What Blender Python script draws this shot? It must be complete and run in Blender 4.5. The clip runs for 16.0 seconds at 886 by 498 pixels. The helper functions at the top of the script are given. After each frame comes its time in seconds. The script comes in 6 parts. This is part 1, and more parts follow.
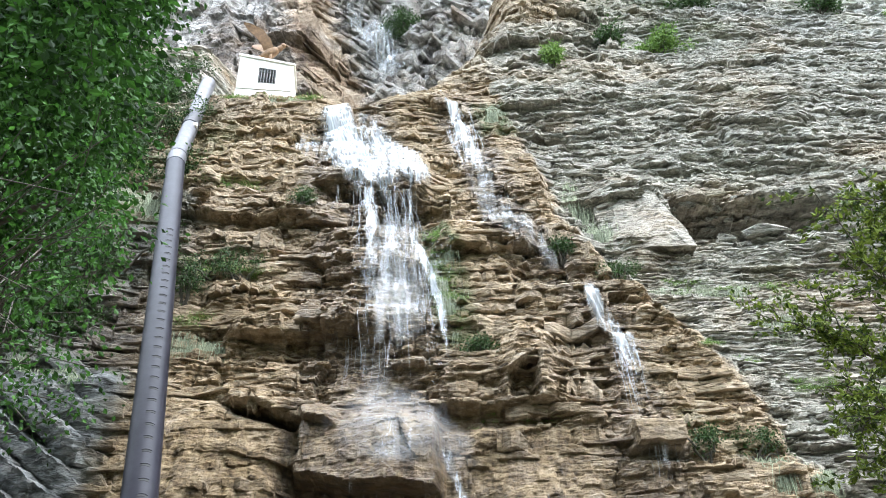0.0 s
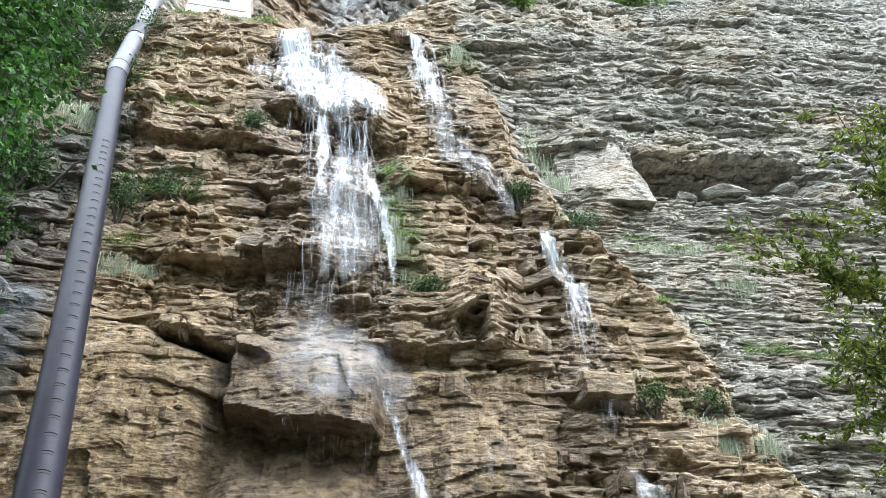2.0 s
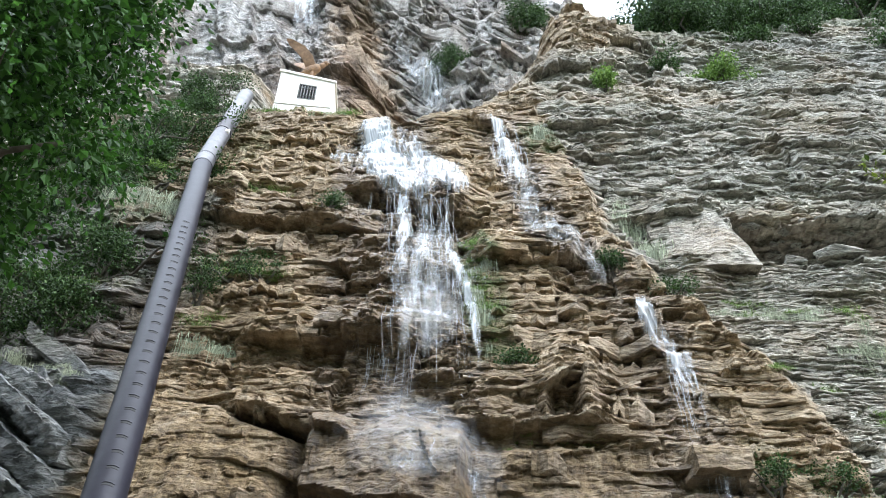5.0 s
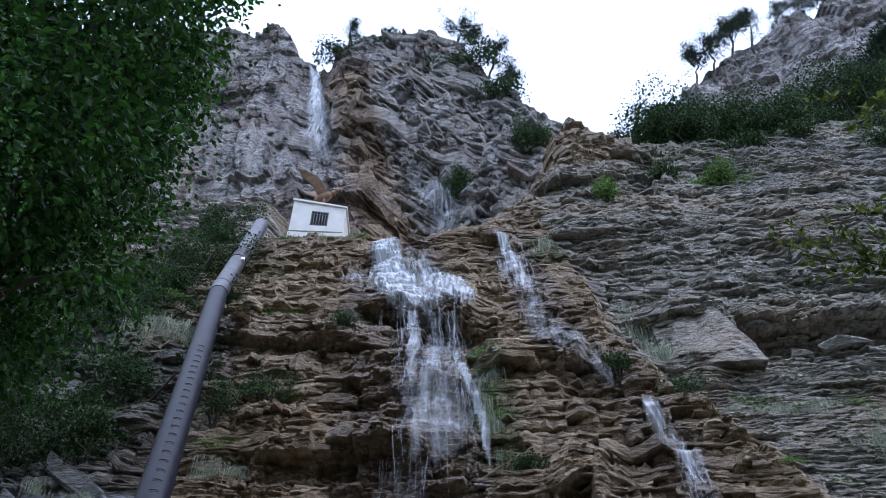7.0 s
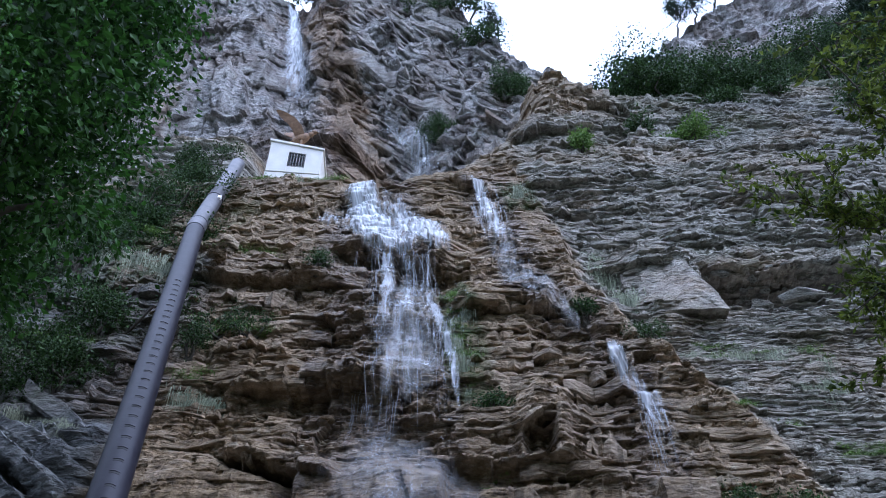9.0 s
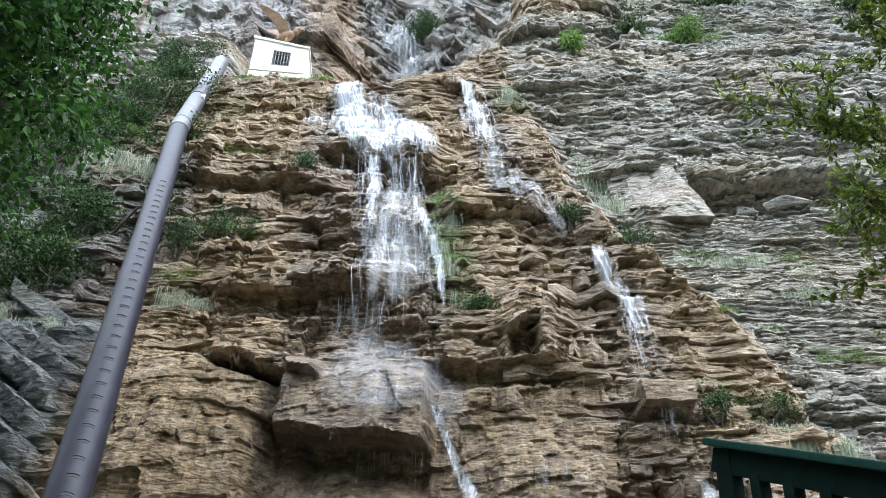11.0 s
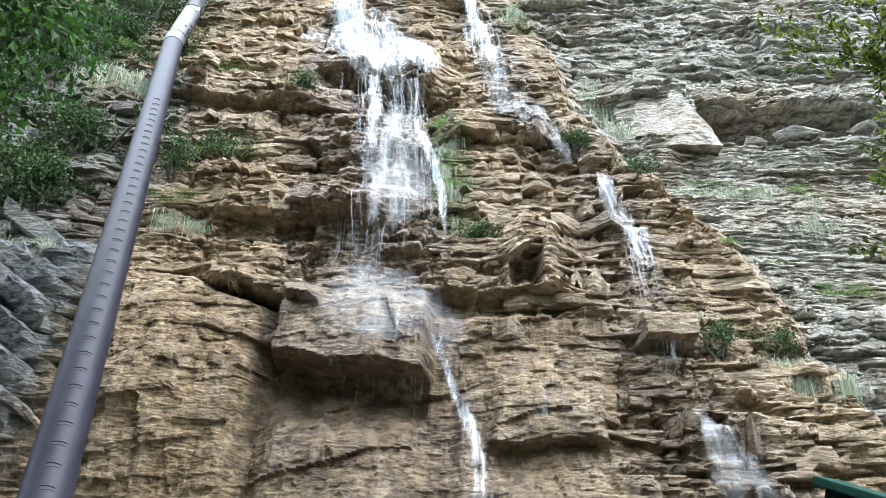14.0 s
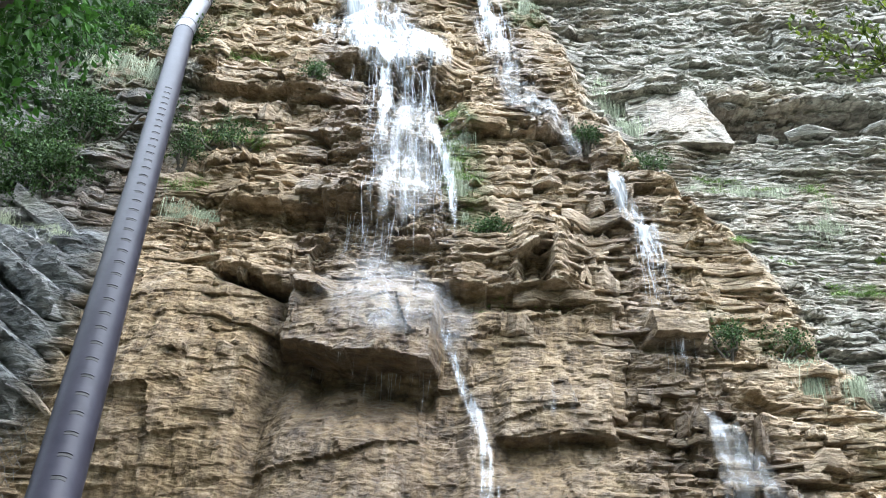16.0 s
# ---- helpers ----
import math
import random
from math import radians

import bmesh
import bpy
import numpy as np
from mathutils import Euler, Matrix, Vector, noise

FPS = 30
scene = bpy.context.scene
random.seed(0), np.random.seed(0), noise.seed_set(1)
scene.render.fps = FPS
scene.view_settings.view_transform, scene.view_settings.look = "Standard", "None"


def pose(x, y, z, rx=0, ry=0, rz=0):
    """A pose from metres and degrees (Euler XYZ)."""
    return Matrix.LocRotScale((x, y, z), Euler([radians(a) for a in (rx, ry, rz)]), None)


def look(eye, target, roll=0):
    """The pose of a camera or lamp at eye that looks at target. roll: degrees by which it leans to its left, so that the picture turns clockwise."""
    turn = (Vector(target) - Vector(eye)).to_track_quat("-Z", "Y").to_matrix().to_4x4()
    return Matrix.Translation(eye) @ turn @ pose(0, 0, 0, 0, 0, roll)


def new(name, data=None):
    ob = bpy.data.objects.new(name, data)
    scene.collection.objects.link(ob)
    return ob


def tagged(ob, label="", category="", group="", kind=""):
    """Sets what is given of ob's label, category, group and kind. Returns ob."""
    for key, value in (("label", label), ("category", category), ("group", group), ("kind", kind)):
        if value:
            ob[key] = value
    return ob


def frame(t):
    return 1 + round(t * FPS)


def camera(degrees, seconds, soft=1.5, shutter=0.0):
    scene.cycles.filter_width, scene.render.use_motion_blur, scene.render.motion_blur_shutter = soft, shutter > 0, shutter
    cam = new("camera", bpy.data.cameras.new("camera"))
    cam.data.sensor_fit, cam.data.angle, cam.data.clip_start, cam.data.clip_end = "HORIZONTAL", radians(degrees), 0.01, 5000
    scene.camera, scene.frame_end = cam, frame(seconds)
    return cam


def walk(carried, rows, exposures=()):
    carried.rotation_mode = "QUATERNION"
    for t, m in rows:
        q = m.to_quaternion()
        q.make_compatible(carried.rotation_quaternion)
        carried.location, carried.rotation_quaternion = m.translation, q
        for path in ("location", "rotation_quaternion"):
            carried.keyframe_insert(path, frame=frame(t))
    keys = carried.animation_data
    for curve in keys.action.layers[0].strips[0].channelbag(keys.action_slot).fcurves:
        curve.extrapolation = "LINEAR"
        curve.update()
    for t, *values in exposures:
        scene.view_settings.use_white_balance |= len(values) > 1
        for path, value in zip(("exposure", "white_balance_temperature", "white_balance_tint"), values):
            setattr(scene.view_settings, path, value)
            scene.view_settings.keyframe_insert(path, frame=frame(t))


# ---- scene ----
PATH = [  # seconds, x, y, z, yaw to the left, pitch, roll
    (0, 0.203, -1.323, 2.084, 2.27, 29.20, 0.08),
    (0.5, 0.270, -1.081, 2.197, 1.50, 27.65, 0.94),
    (1, 0.232, -0.876, 2.240, 0.77, 26.14, 1.67),
    (1.5, 0.157, -0.695, 2.217, 0.23, 25.88, 2.29),
    (2, 0.082, -0.497, 2.180, -1.86, 26.06, 2.30),
    (2.5, 0.012, -0.224, 2.113, -6.74, 26.34, 1.73),
    (3, -0.038, 0.067, 2.068, -12.16, 27.11, 1.77),
    (3.5, -0.056, 0.281, 2.005, -15.55, 29.88, 2.53),
    (4, -0.016, 0.418, 1.926, -15.63, 32.70, 2.60),
    (4.5, 0.119, 0.593, 1.898, -8.16, 33.15, 2.17),
    (5, 0.305, 0.708, 1.918, 5.98, 33.30, 4.19),
    (5.2, 0.365, 0.675, 1.884, 8.34, 34.23, 4.06),
    (7.5, 0.753, 0.394, 1.329, 8.23, 41.82, 2.39),
    (8, 0.757, 0.316, 1.223, 7.50, 40.64, 2.54),
    (8.5, 0.736, 0.227, 1.174, 6.72, 39.32, 2.67),
    (9, 0.754, 0.231, 1.146, 6.13, 37.98, 2.85),
    (11.5, 0.726, 0.223, 1.209, 4.22, 29.84, 2.55),
    (12, 0.717, 0.282, 1.264, 3.80, 28.38, 2.50),
    (12.5, 0.725, 0.392, 1.311, 3.40, 27.21, 2.52),
    (13, 0.690, 0.371, 1.352, 2.94, 26.37, 2.51),
    (13.5, 0.654, 0.390, 1.387, 3.15, 26.08, 2.81),
    (14, 0.604, 0.409, 1.432, 3.94, 26.06, 3.37),
    (14.5, 0.545, 0.419, 1.479, 4.85, 26.00, 4.10),
    (15, 0.497, 0.398, 1.500, 5.44, 25.97, 4.61),
    (15.5, 0.474, 0.409, 1.494, 5.07, 25.92, 4.73),
    (16, 0.493, 0.413, 1.485, 4.18, 25.46, 4.47),
]


def aim(x, y, z, yaw, pitch, roll):
    a, b = radians(yaw), radians(pitch)
    ahead = Vector((-math.sin(a) * math.cos(b), math.cos(a) * math.cos(b), math.sin(b)))
    return look((x, y, z), Vector((x, y, z)) + ahead, roll)


cam = camera(55.2, 16.0, 1.0)
EXPOSURE = [(0.0, 0.52, 6000, 8), (3.5, 0.44, 6000, 8), (4.5, 0.27, 6000, 8), (5.2, 0.2, 6000, 9), (7.3, -1.28, 5150, 20),
            (8.0, -1.2, 5150, 22), (9.2, -0.75, 5000, 18), (11.3, 0.34, 5850, 9), (13.0, 0.58, 5850, 9), (16.0, 0.74, 5850, 8)]
walk(cam, [(t, aim(*r)) for t, *r in PATH], EXPOSURE)

# ---- light: a bright hazy sky with a veiled high sun ----
world = bpy.data.worlds.new("sky")
scene.world = world
world.use_nodes = True
wn = world.node_tree
SUN_EL, SUN_AZ = radians(60), radians(122)
sky = wn.nodes.new("ShaderNodeTexSky")
sky.sky_type = "NISHITA"
sky.sun_disc = False
sky.sun_elevation, sky.sun_rotation = SUN_EL, SUN_AZ
sky.air_density, sky.dust_density = 1.0, 4.0
haze = wn.nodes.new("ShaderNodeMix")
haze.data_type, haze.blend_type = "RGBA", "ADD"
haze.inputs[0].default_value = 1.0
up_ = wn.nodes.new("ShaderNodeTexCoord")
cut = wn.nodes.new("ShaderNodeSeparateXYZ")
wn.links.new(up_.outputs["Generated"], cut.inputs[0])
rise = wn.nodes.new("ShaderNodeMapRange")
rise.inputs["From Min"].default_value, rise.inputs["From Max"].default_value = 0.0, 1.0
rise.inputs["To Min"].default_value, rise.inputs["To Max"].default_value = 0.25, 1.5
wn.links.new(cut.outputs[2], rise.inputs["Value"])
veil = wn.nodes.new("ShaderNodeMix")
veil.data_type, veil.blend_type = "RGBA", "MULTIPLY"
veil.inputs[0].default_value = 1.0
veil.inputs[6].default_value = (25.0, 26.3, 27.6, 1)
wn.links.new(rise.outputs[0], veil.inputs[7])
wn.links.new(veil.outputs[2], haze.inputs[7])
wn.links.new(sky.outputs[0], haze.inputs[6])
wn.links.new(haze.outputs[2], wn.nodes["Background"].inputs[0])
wn.nodes["Background"].inputs[1].default_value = 0.14
sun_data = bpy.data.lights.new("sun", "SUN")
sun_data.energy, sun_data.angle, sun_data.color = 2.0, radians(10), (1.0, 0.96, 0.9)
sun = new("sun", sun_data)
sun.matrix_world = look((0, 0, 0), (-math.sin(SUN_AZ) * math.cos(SUN_EL), -math.cos(SUN_AZ) * math.cos(SUN_EL), -math.sin(SUN_EL)))
sun.location = (0, 0, 120)


# ---- noise on arrays ----
def hsh(i, j, s):
    n = (np.asarray(i, np.int64) * 374761393 + np.asarray(j, np.int64) * 668265263 + s * 974634777) & 0xFFFFFFFF
    n = ((n ^ (n >> 13)) * 1274126177) & 0xFFFFFFFF
    return ((n ^ (n >> 16)) & 0xFFFF) / 65535.0


def vn(x, y, s):
    """Smooth noise from -1 to 1."""
    x, y = np.broadcast_arrays(np.asarray(x, float), np.asarray(y, float))
    i, j = np.floor(x).astype(np.int64), np.floor(y).astype(np.int64)
    u, v = x - i, y - j
    u, v = u * u * (3 - 2 * u), v * v * (3 - 2 * v)
    a = hsh(i, j, s) * (1 - u) + hsh(i + 1, j, s) * u
    b = hsh(i, j + 1, s) * (1 - u) + hsh(i + 1, j + 1, s) * u
    return 2 * (a * (1 - v) + b * v) - 1


def fbm(x, y, s, n=4):
    out, a = 0, 1.0
    for k in range(n):
        out = out + a * vn(x * 2.03**k, y * 2.03**k, s + 17 * k)
        a *= 0.5
    return out / 1.9


def sm(x, a, b):
    t = np.clip((x - a) / (b - a), 0, 1)
    return t * t * (3 - 2 * t)


def box(x, z, x0, x1, z0, z1, ex=0.15, ez=0.06):
    """1 inside, falling to 0 over the edges' widths; ez may be (bottom, top)."""
    eb, et = ez if isinstance(ez, tuple) else (ez, ez)
    return sm(x, x0 - ex, x0 + ex) * (1 - sm(x, x1 - ex, x1 + ex)) * sm(z, z0 - eb, z0 + eb) * (1 - sm(z, z1 - et, z1 + et))


# ---- materials ----
def material(name):
    m = bpy.data.materials.new(name)
    m.use_nodes = True
    t = m.node_tree
    b = t.nodes["Principled BSDF"]
    return m, t, b


def node(t, kind, **kw):
    n = t.nodes.new("ShaderNode" + kind)
    for k, v in kw.items():
        n.inputs[k].default_value = v
    return n


def ramp(t, fac, stops):
    n = t.nodes.new("ShaderNodeValToRGB")
    e = n.color_ramp.elements
    while len(e) < len(stops):
        e.new(0.5)
    for el, (p, c) in zip(e, stops):
        el.position, el.color = p, (*c, 1)
    t.links.new(fac, n.inputs[0])
    return n.outputs[0]


def mixc(t, fac, a, b, mode="MIX"):
    n = t.nodes.new("ShaderNodeMix")
    n.data_type, n.blend_type = "RGBA", mode
    for sock, v in ((n.inputs[0], fac), (n.inputs[6], a), (n.inputs[7], b)):
        if isinstance(v, (int, float)):
            sock.default_value = v
        elif isinstance(v, tuple):
            sock.default_value = (*v, 1)
        else:
            t.links.new(v, sock)
    return n.outputs[2]


def math_node(t, op, a, b=0.0):
    n = t.nodes.new("ShaderNodeMath")
    n.operation = op
    for sock, v in ((n.inputs[0], a), (n.inputs[1], b)):
        if isinstance(v, (int, float)):
            sock.default_value = v
        else:
            t.links.new(v, sock)
    return n.outputs[0]


def noise_tex(t, scale, stretch=(1, 1, 1), detail=6.0, rough=0.6, coord="Object", turn=(0, 0, 0)):
    c = t.nodes.new("ShaderNodeTexCoord")
    mp = t.nodes.new("ShaderNodeMapping")
    mp.inputs["Scale"].default_value = stretch
    mp.inputs["Rotation"].default_value = turn
    t.links.new(c.outputs[coord], mp.inputs[0])
    n = node(t, "TexNoise", Scale=scale, Detail=detail, Roughness=rough)
    t.links.new(mp.outputs[0], n.inputs["Vector"])
    return n.outputs[0]


def chip_tex(t, scale, stretch):
    """Small broken facets."""
    c = t.nodes.new("ShaderNodeTexCoord")
    mp = t.nodes.new("ShaderNodeMapping")
    mp.inputs["Scale"].default_value = stretch
    t.links.new(c.outputs["Object"], mp.inputs[0])
    sway = node(t, "TexNoise", Scale=2.5, Detail=4.0, Roughness=0.6)
    t.links.new(mp.outputs[0], sway.inputs["Vector"])
    mv = t.nodes.new("ShaderNodeMix")
    mv.data_type, mv.blend_type = "RGBA", "ADD"
    mv.inputs[0].default_value = 0.35
    t.links.new(mp.outputs[0], mv.inputs[6])
    t.links.new(sway.outputs[1], mv.inputs[7])
    v = node(t, "TexVoronoi", Scale=scale)
    t.links.new(mv.outputs[2], v.inputs["Vector"])
    return v.outputs["Distance"]


def attr(t, name):
    n = t.nodes.new("ShaderNodeAttribute")
    n.attribute_name = name
    return n.outputs["Fac"]


def bump(t, b, height, strength, distance):
    n = node(t, "Bump", Strength=strength, Distance=distance)
    t.links.new(height, n.inputs["Height"])
    t.links.new(n.outputs[0], b.inputs["Normal"])


def rock_material(name, warm, cool, bump_d=0.03, bed=7.0, dark=0.55, seam=0.7, streak=0.0, chip=1.0):
    """Bedded limestone: the attribute ochre mixes warm and cool stone, damp and painted shade darken and gloss it, moss
    greens it.
    """
    m, t, b = material(name)
    big = noise_tex(t, 0.55, (1, 1, 1.6), 5)
    lam = noise_tex(t, 2.6, (1.0, 1.0, bed), 9, 0.72)
    grain = noise_tex(t, 14.0, (1, 1, 2.2), 8, 0.7)
    w = ramp(t, lam, [(0.36, warm[0]), (0.5, warm[1]), (0.66, warm[2])])
    c = ramp(t, lam, [(0.34, cool[0]), (0.5, cool[1]), (0.68, cool[2])])
    edge = math_node(t, "ADD", attr(t, "ochre"), math_node(t, "MULTIPLY", math_node(t, "SUBTRACT", big, 0.5), 1.3))
    col = mixc(t, ramp(t, edge, [(0.3, (0, 0, 0)), (0.7, (1, 1, 1))]), c, w)
    col = mixc(t, ramp(t, grain, [(0.3, (0.8, 0.8, 0.8)), (0.62, (0, 0, 0))]), col, (dark * 0.5, dark * 0.48, dark * 0.44), "MULTIPLY")
    tone_ = attr(t, "tone")
    col = mixc(t, math_node(t, "MULTIPLY", math_node(t, "MAXIMUM", tone_, 0.0), 0.7), col, (0.45, 0.4, 0.36), "MULTIPLY")
    col = mixc(t, math_node(t, "MULTIPLY", math_node(t, "MAXIMUM", math_node(t, "MULTIPLY", tone_, -1.0), 0.0), 0.2), col, (0.56, 0.51, 0.43))
    tuf = attr(t, "tufa")
    keep = math_node(t, "SUBTRACT", 1.0, math_node(t, "MULTIPLY", tuf, 0.93))
    pit = noise_tex(t, 5.0, (1, 1, 0.9), 8, 0.72)
    tone = noise_tex(t, 0.9, (2.6, 2.6, 0.4), 6, 0.65)
    crust = mixc(t, ramp(t, tone, [(0.5, (0, 0, 0)), (0.74, (0.85, 0.85, 0.85))]), ramp(t, pit, [(0.36, (0.045, 0.03, 0.016)), (0.5, (0.17, 0.12, 0.062)), (0.64, (0.31, 0.235, 0.14))]), ramp(t, pit, [(0.36, (0.065, 0.05, 0.038)), (0.5, (0.22, 0.175, 0.125)), (0.64, (0.39, 0.335, 0.27))]))
    col = mixc(t, math_node(t, "MULTIPLY", tuf, 0.9), col, crust)
    patch = noise_tex(t, 1.3, (1, 1, 2.5), 6, 0.7)
    col = mixc(t, math_node(t, "MULTIPLY", ramp(t, patch, [(0.47, (0, 0, 0)), (0.68, (0.7, 0.7, 0.7))]), keep), col, mixc(t, attr(t, "ochre"), (0.38, 0.37, 0.335), (0.34, 0.26, 0.17)))
    fine = noise_tex(t, 3.4, (1.0, 1.0, 9.0), 7, 0.68)
    crack = ramp(t, fine, [(0.33, (1, 1, 1)), (0.44, (0, 0, 0))])
    col = mixc(t, math_node(t, "MULTIPLY", math_node(t, "MULTIPLY", crack, seam), keep), col, (0.3, 0.25, 0.2), "MULTIPLY")
    pale_ = ramp(t, noise_tex(t, 3.1, (0.9, 0.9, 4.0), 8, 0.7), [(0.55, (0, 0, 0)), (0.66, (0.55, 0.55, 0.55))])
    col = mixc(t, math_node(t, "MULTIPLY", pale_, keep), col, mixc(t, attr(t, "ochre"), (0.58, 0.57, 0.53), (0.54, 0.43, 0.28)))
    # Paler outer edges colour in the light that ledge rims catch.
    rim_ = math_node(t, "MULTIPLY", math_node(t, "MULTIPLY", attr(t, "lit_rim"), keep), ramp(t, noise_tex(t, 5.0, (1, 1, 1.5), 5, 0.6), [(0.35, (0.1, 0.1, 0.1)), (0.6, (0.8, 0.8, 0.8))]))
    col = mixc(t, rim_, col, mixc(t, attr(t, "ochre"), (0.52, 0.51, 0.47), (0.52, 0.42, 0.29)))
    slab = ramp(t, noise_tex(t, 1.6, (1, 1, 3.0), 7, 0.65, turn=(0, 0.6, 0)), [(0.34, (0.05, 0.055, 0.055)), (0.5, (0.18, 0.19, 0.19)), (0.68, (0.38, 0.385, 0.37))])
    col = mixc(t, attr(t, "slate"), col, slab)
    if streak:
        run = ramp(t, noise_tex(t, 0.9, (1, 1, 0.1), 5, 0.6), [(0.5, (0, 0, 0)), (0.66, (streak, streak, streak))])
        col = mixc(t, run, col, (0.26, 0.23, 0.22), "MULTIPLY")
        stain_shade = ramp(t, noise_tex(t, 0.22, (1, 1, 0.6), 6, 0.65), [(0.48, (0, 0, 0)), (0.6, (streak, streak, streak))])
        col = mixc(t, stain_shade, col, (0.62, 0.56, 0.52), "MULTIPLY")
    mossy = math_node(t, "MULTIPLY", attr(t, "moss"), ramp(t, noise_tex(t, 3.0, (1, 1, 1), 6, 0.7), [(0.35, (0, 0, 0)), (0.6, (1, 1, 1))]))
    col = mixc(t, mossy, col, (0.07, 0.095, 0.03))
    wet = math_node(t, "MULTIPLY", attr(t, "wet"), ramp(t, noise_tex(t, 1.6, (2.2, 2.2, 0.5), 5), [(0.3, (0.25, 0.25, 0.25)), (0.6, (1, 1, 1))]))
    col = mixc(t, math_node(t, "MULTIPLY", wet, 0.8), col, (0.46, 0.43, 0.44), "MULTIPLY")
    gap = ramp(t, chip_tex(t, 4.0 * chip, (1, 1, 2.6)), [(0.52, (0, 0, 0)), (0.88, (0.55, 0.55, 0.55))])
    col = mixc(t, gap, col, (0.3, 0.25, 0.2), "MULTIPLY")
    t.links.new(col, b.inputs["Base Color"])
    rough = math_node(t, "SUBTRACT", 0.92, math_node(t, "MULTIPLY", wet, 0.62))
    t.links.new(rough, b.inputs["Roughness"])
    b.inputs["Specular IOR Level"].default_value = 0.4
    facet = chip_tex(t, 5.5 * chip, (1, 1, 2.4))
    h = math_node(t, "ADD", math_node(t, "MULTIPLY", lam, keep), math_node(t, "MULTIPLY", grain, 0.9))
    h = math_node(t, "SUBTRACT", h, math_node(t, "MULTIPLY", facet, 1.0))
    h = math_node(t, "ADD", h, math_node(t, "MULTIPLY", math_node(t, "MULTIPLY", pit, tuf), 1.2))
    h = math_node(t, "SUBTRACT", h, math_node(t, "MULTIPLY", math_node(t, "MULTIPLY", crack, keep), 0.8))
    bump(t, b, h, 0.9, bump_d)
    return m


OCHRE = [(0.065, 0.042, 0.02), (0.35, 0.25, 0.138), (0.6, 0.52, 0.4)]
GREY = [(0.07, 0.072, 0.062), (0.38, 0.38, 0.325), (0.66, 0.645, 0.56)]
BLUE = [(0.13, 0.145, 0.16), (0.27, 0.28, 0.29), (0.42, 0.42, 0.4)]
ROCK = rock_material("bedded_limestone", OCHRE, GREY, 0.05, 2.8, 0.36, 0.8)
CRAG = rock_material("crag_limestone", [(0.16, 0.1, 0.06), (0.46, 0.34, 0.23), (0.66, 0.55, 0.43)], [(0.15, 0.15, 0.16), (0.48, 0.475, 0.47), (0.74, 0.73, 0.7)], 0.12, 1.6, 0.8, 0.6, 0.9, 0.3)


def leaf_material(name, lo, hi, trans=0.35):
    m, t, b = material(name)
    g = t.nodes.new("ShaderNodeNewGeometry")
    col = ramp(t, g.outputs["Random Per Island"], [(0.0, lo), (0.7, hi), (1.0, tuple(min(1, c * 1.5) for c in hi))])
    t.links.new(col, b.inputs["Base Color"])
    b.inputs["Roughness"].default_value = 0.55
    b.inputs["Specular IOR Level"].default_value = 0.22
    tr = t.nodes.new("ShaderNodeBsdfTranslucent")
    t.links.new(col, tr.inputs["Color"])
    mx = node(t, "MixShader", Fac=trans)
    t.links.new(b.outputs[0], mx.inputs[1])
    t.links.new(tr.outputs[0], mx.inputs[2])
    t.links.new(mx.outputs[0], t.nodes["Material Output"].inputs["Surface"])
    return m


LEAF_TREE = leaf_material("broad_leaf", (0.008, 0.025, 0.004), (0.042, 0.11, 0.016), 0.4)
LEAF_BUSH = leaf_material("bush_leaf", (0.02, 0.042, 0.008), (0.13, 0.17, 0.024))
LEAF_SHRUB = leaf_material("shrub_leaf", (0.014, 0.03, 0.01), (0.045, 0.085, 0.022), 0.2)
LEAF_PINE = leaf_material("pine_needle", (0.012, 0.025, 0.014), (0.03, 0.055, 0.026), 0.15)
GRASS_PALE = leaf_material("pale_sedge", (0.09, 0.11, 0.065), (0.28, 0.31, 0.21), 0.25)
GRASS_GREEN = leaf_material("green_grass", (0.05, 0.1, 0.02), (0.14, 0.22, 0.05), 0.3)


def plain(name, lo, hi, rough=0.8, scale=6.0, bump_d=0.005, metal=0.0):
    m, t, b = material(name)
    n = noise_tex(t, scale, (1, 1, 1), 8, 0.65)
    t.links.new(ramp(t, n, [(0.3, lo), (0.7, hi)]), b.inputs["Base Color"])
    b.inputs["Roughness"].default_value, b.inputs["Metallic"].default_value = rough, metal
    bump(t, b, noise_tex(t, scale * 6, (1, 1, 1), 6), 0.5, bump_d)
    return m


BARK = plain("bark", (0.035, 0.03, 0.022), (0.1, 0.085, 0.065), 0.9, 8, 0.01)
TWIG = plain("twig_bark", (0.03, 0.025, 0.018), (0.07, 0.055, 0.04), 0.8, 20, 0.003)
PIPE = plain("grey_painted_steel", (0.012, 0.0113, 0.017), (0.024, 0.023, 0.032), 0.5, 3.0, 0.002, 0.0)
# Paler copy of the pipe's grey: the upper run's bright sheen as colour.
PIPE_PALE = plain("sheen_grey_steel", (0.04, 0.039, 0.046), (0.1, 0.097, 0.105), 0.45, 4.0, 0.002, 0.2)
PIPE_DARK = plain("slot_shade", (0.002, 0.002, 0.002), (0.005, 0.005, 0.005), 0.7, 20)
PLASTER = plain("white_plaster", (0.68, 0.67, 0.62), (0.82, 0.81, 0.77), 0.85, 2.5, 0.006)
IRON = plain("black_iron", (0.02, 0.02, 0.02), (0.05, 0.045, 0.04), 0.6, 30)
DARK = plain("unlit_interior", (0.015, 0.014, 0.013), (0.03, 0.028, 0.025), 0.9)
BRONZE = plain("brown_painted_metal", (0.1, 0.055, 0.028), (0.28, 0.16, 0.075), 0.6, 9, 0.01, 0.1)
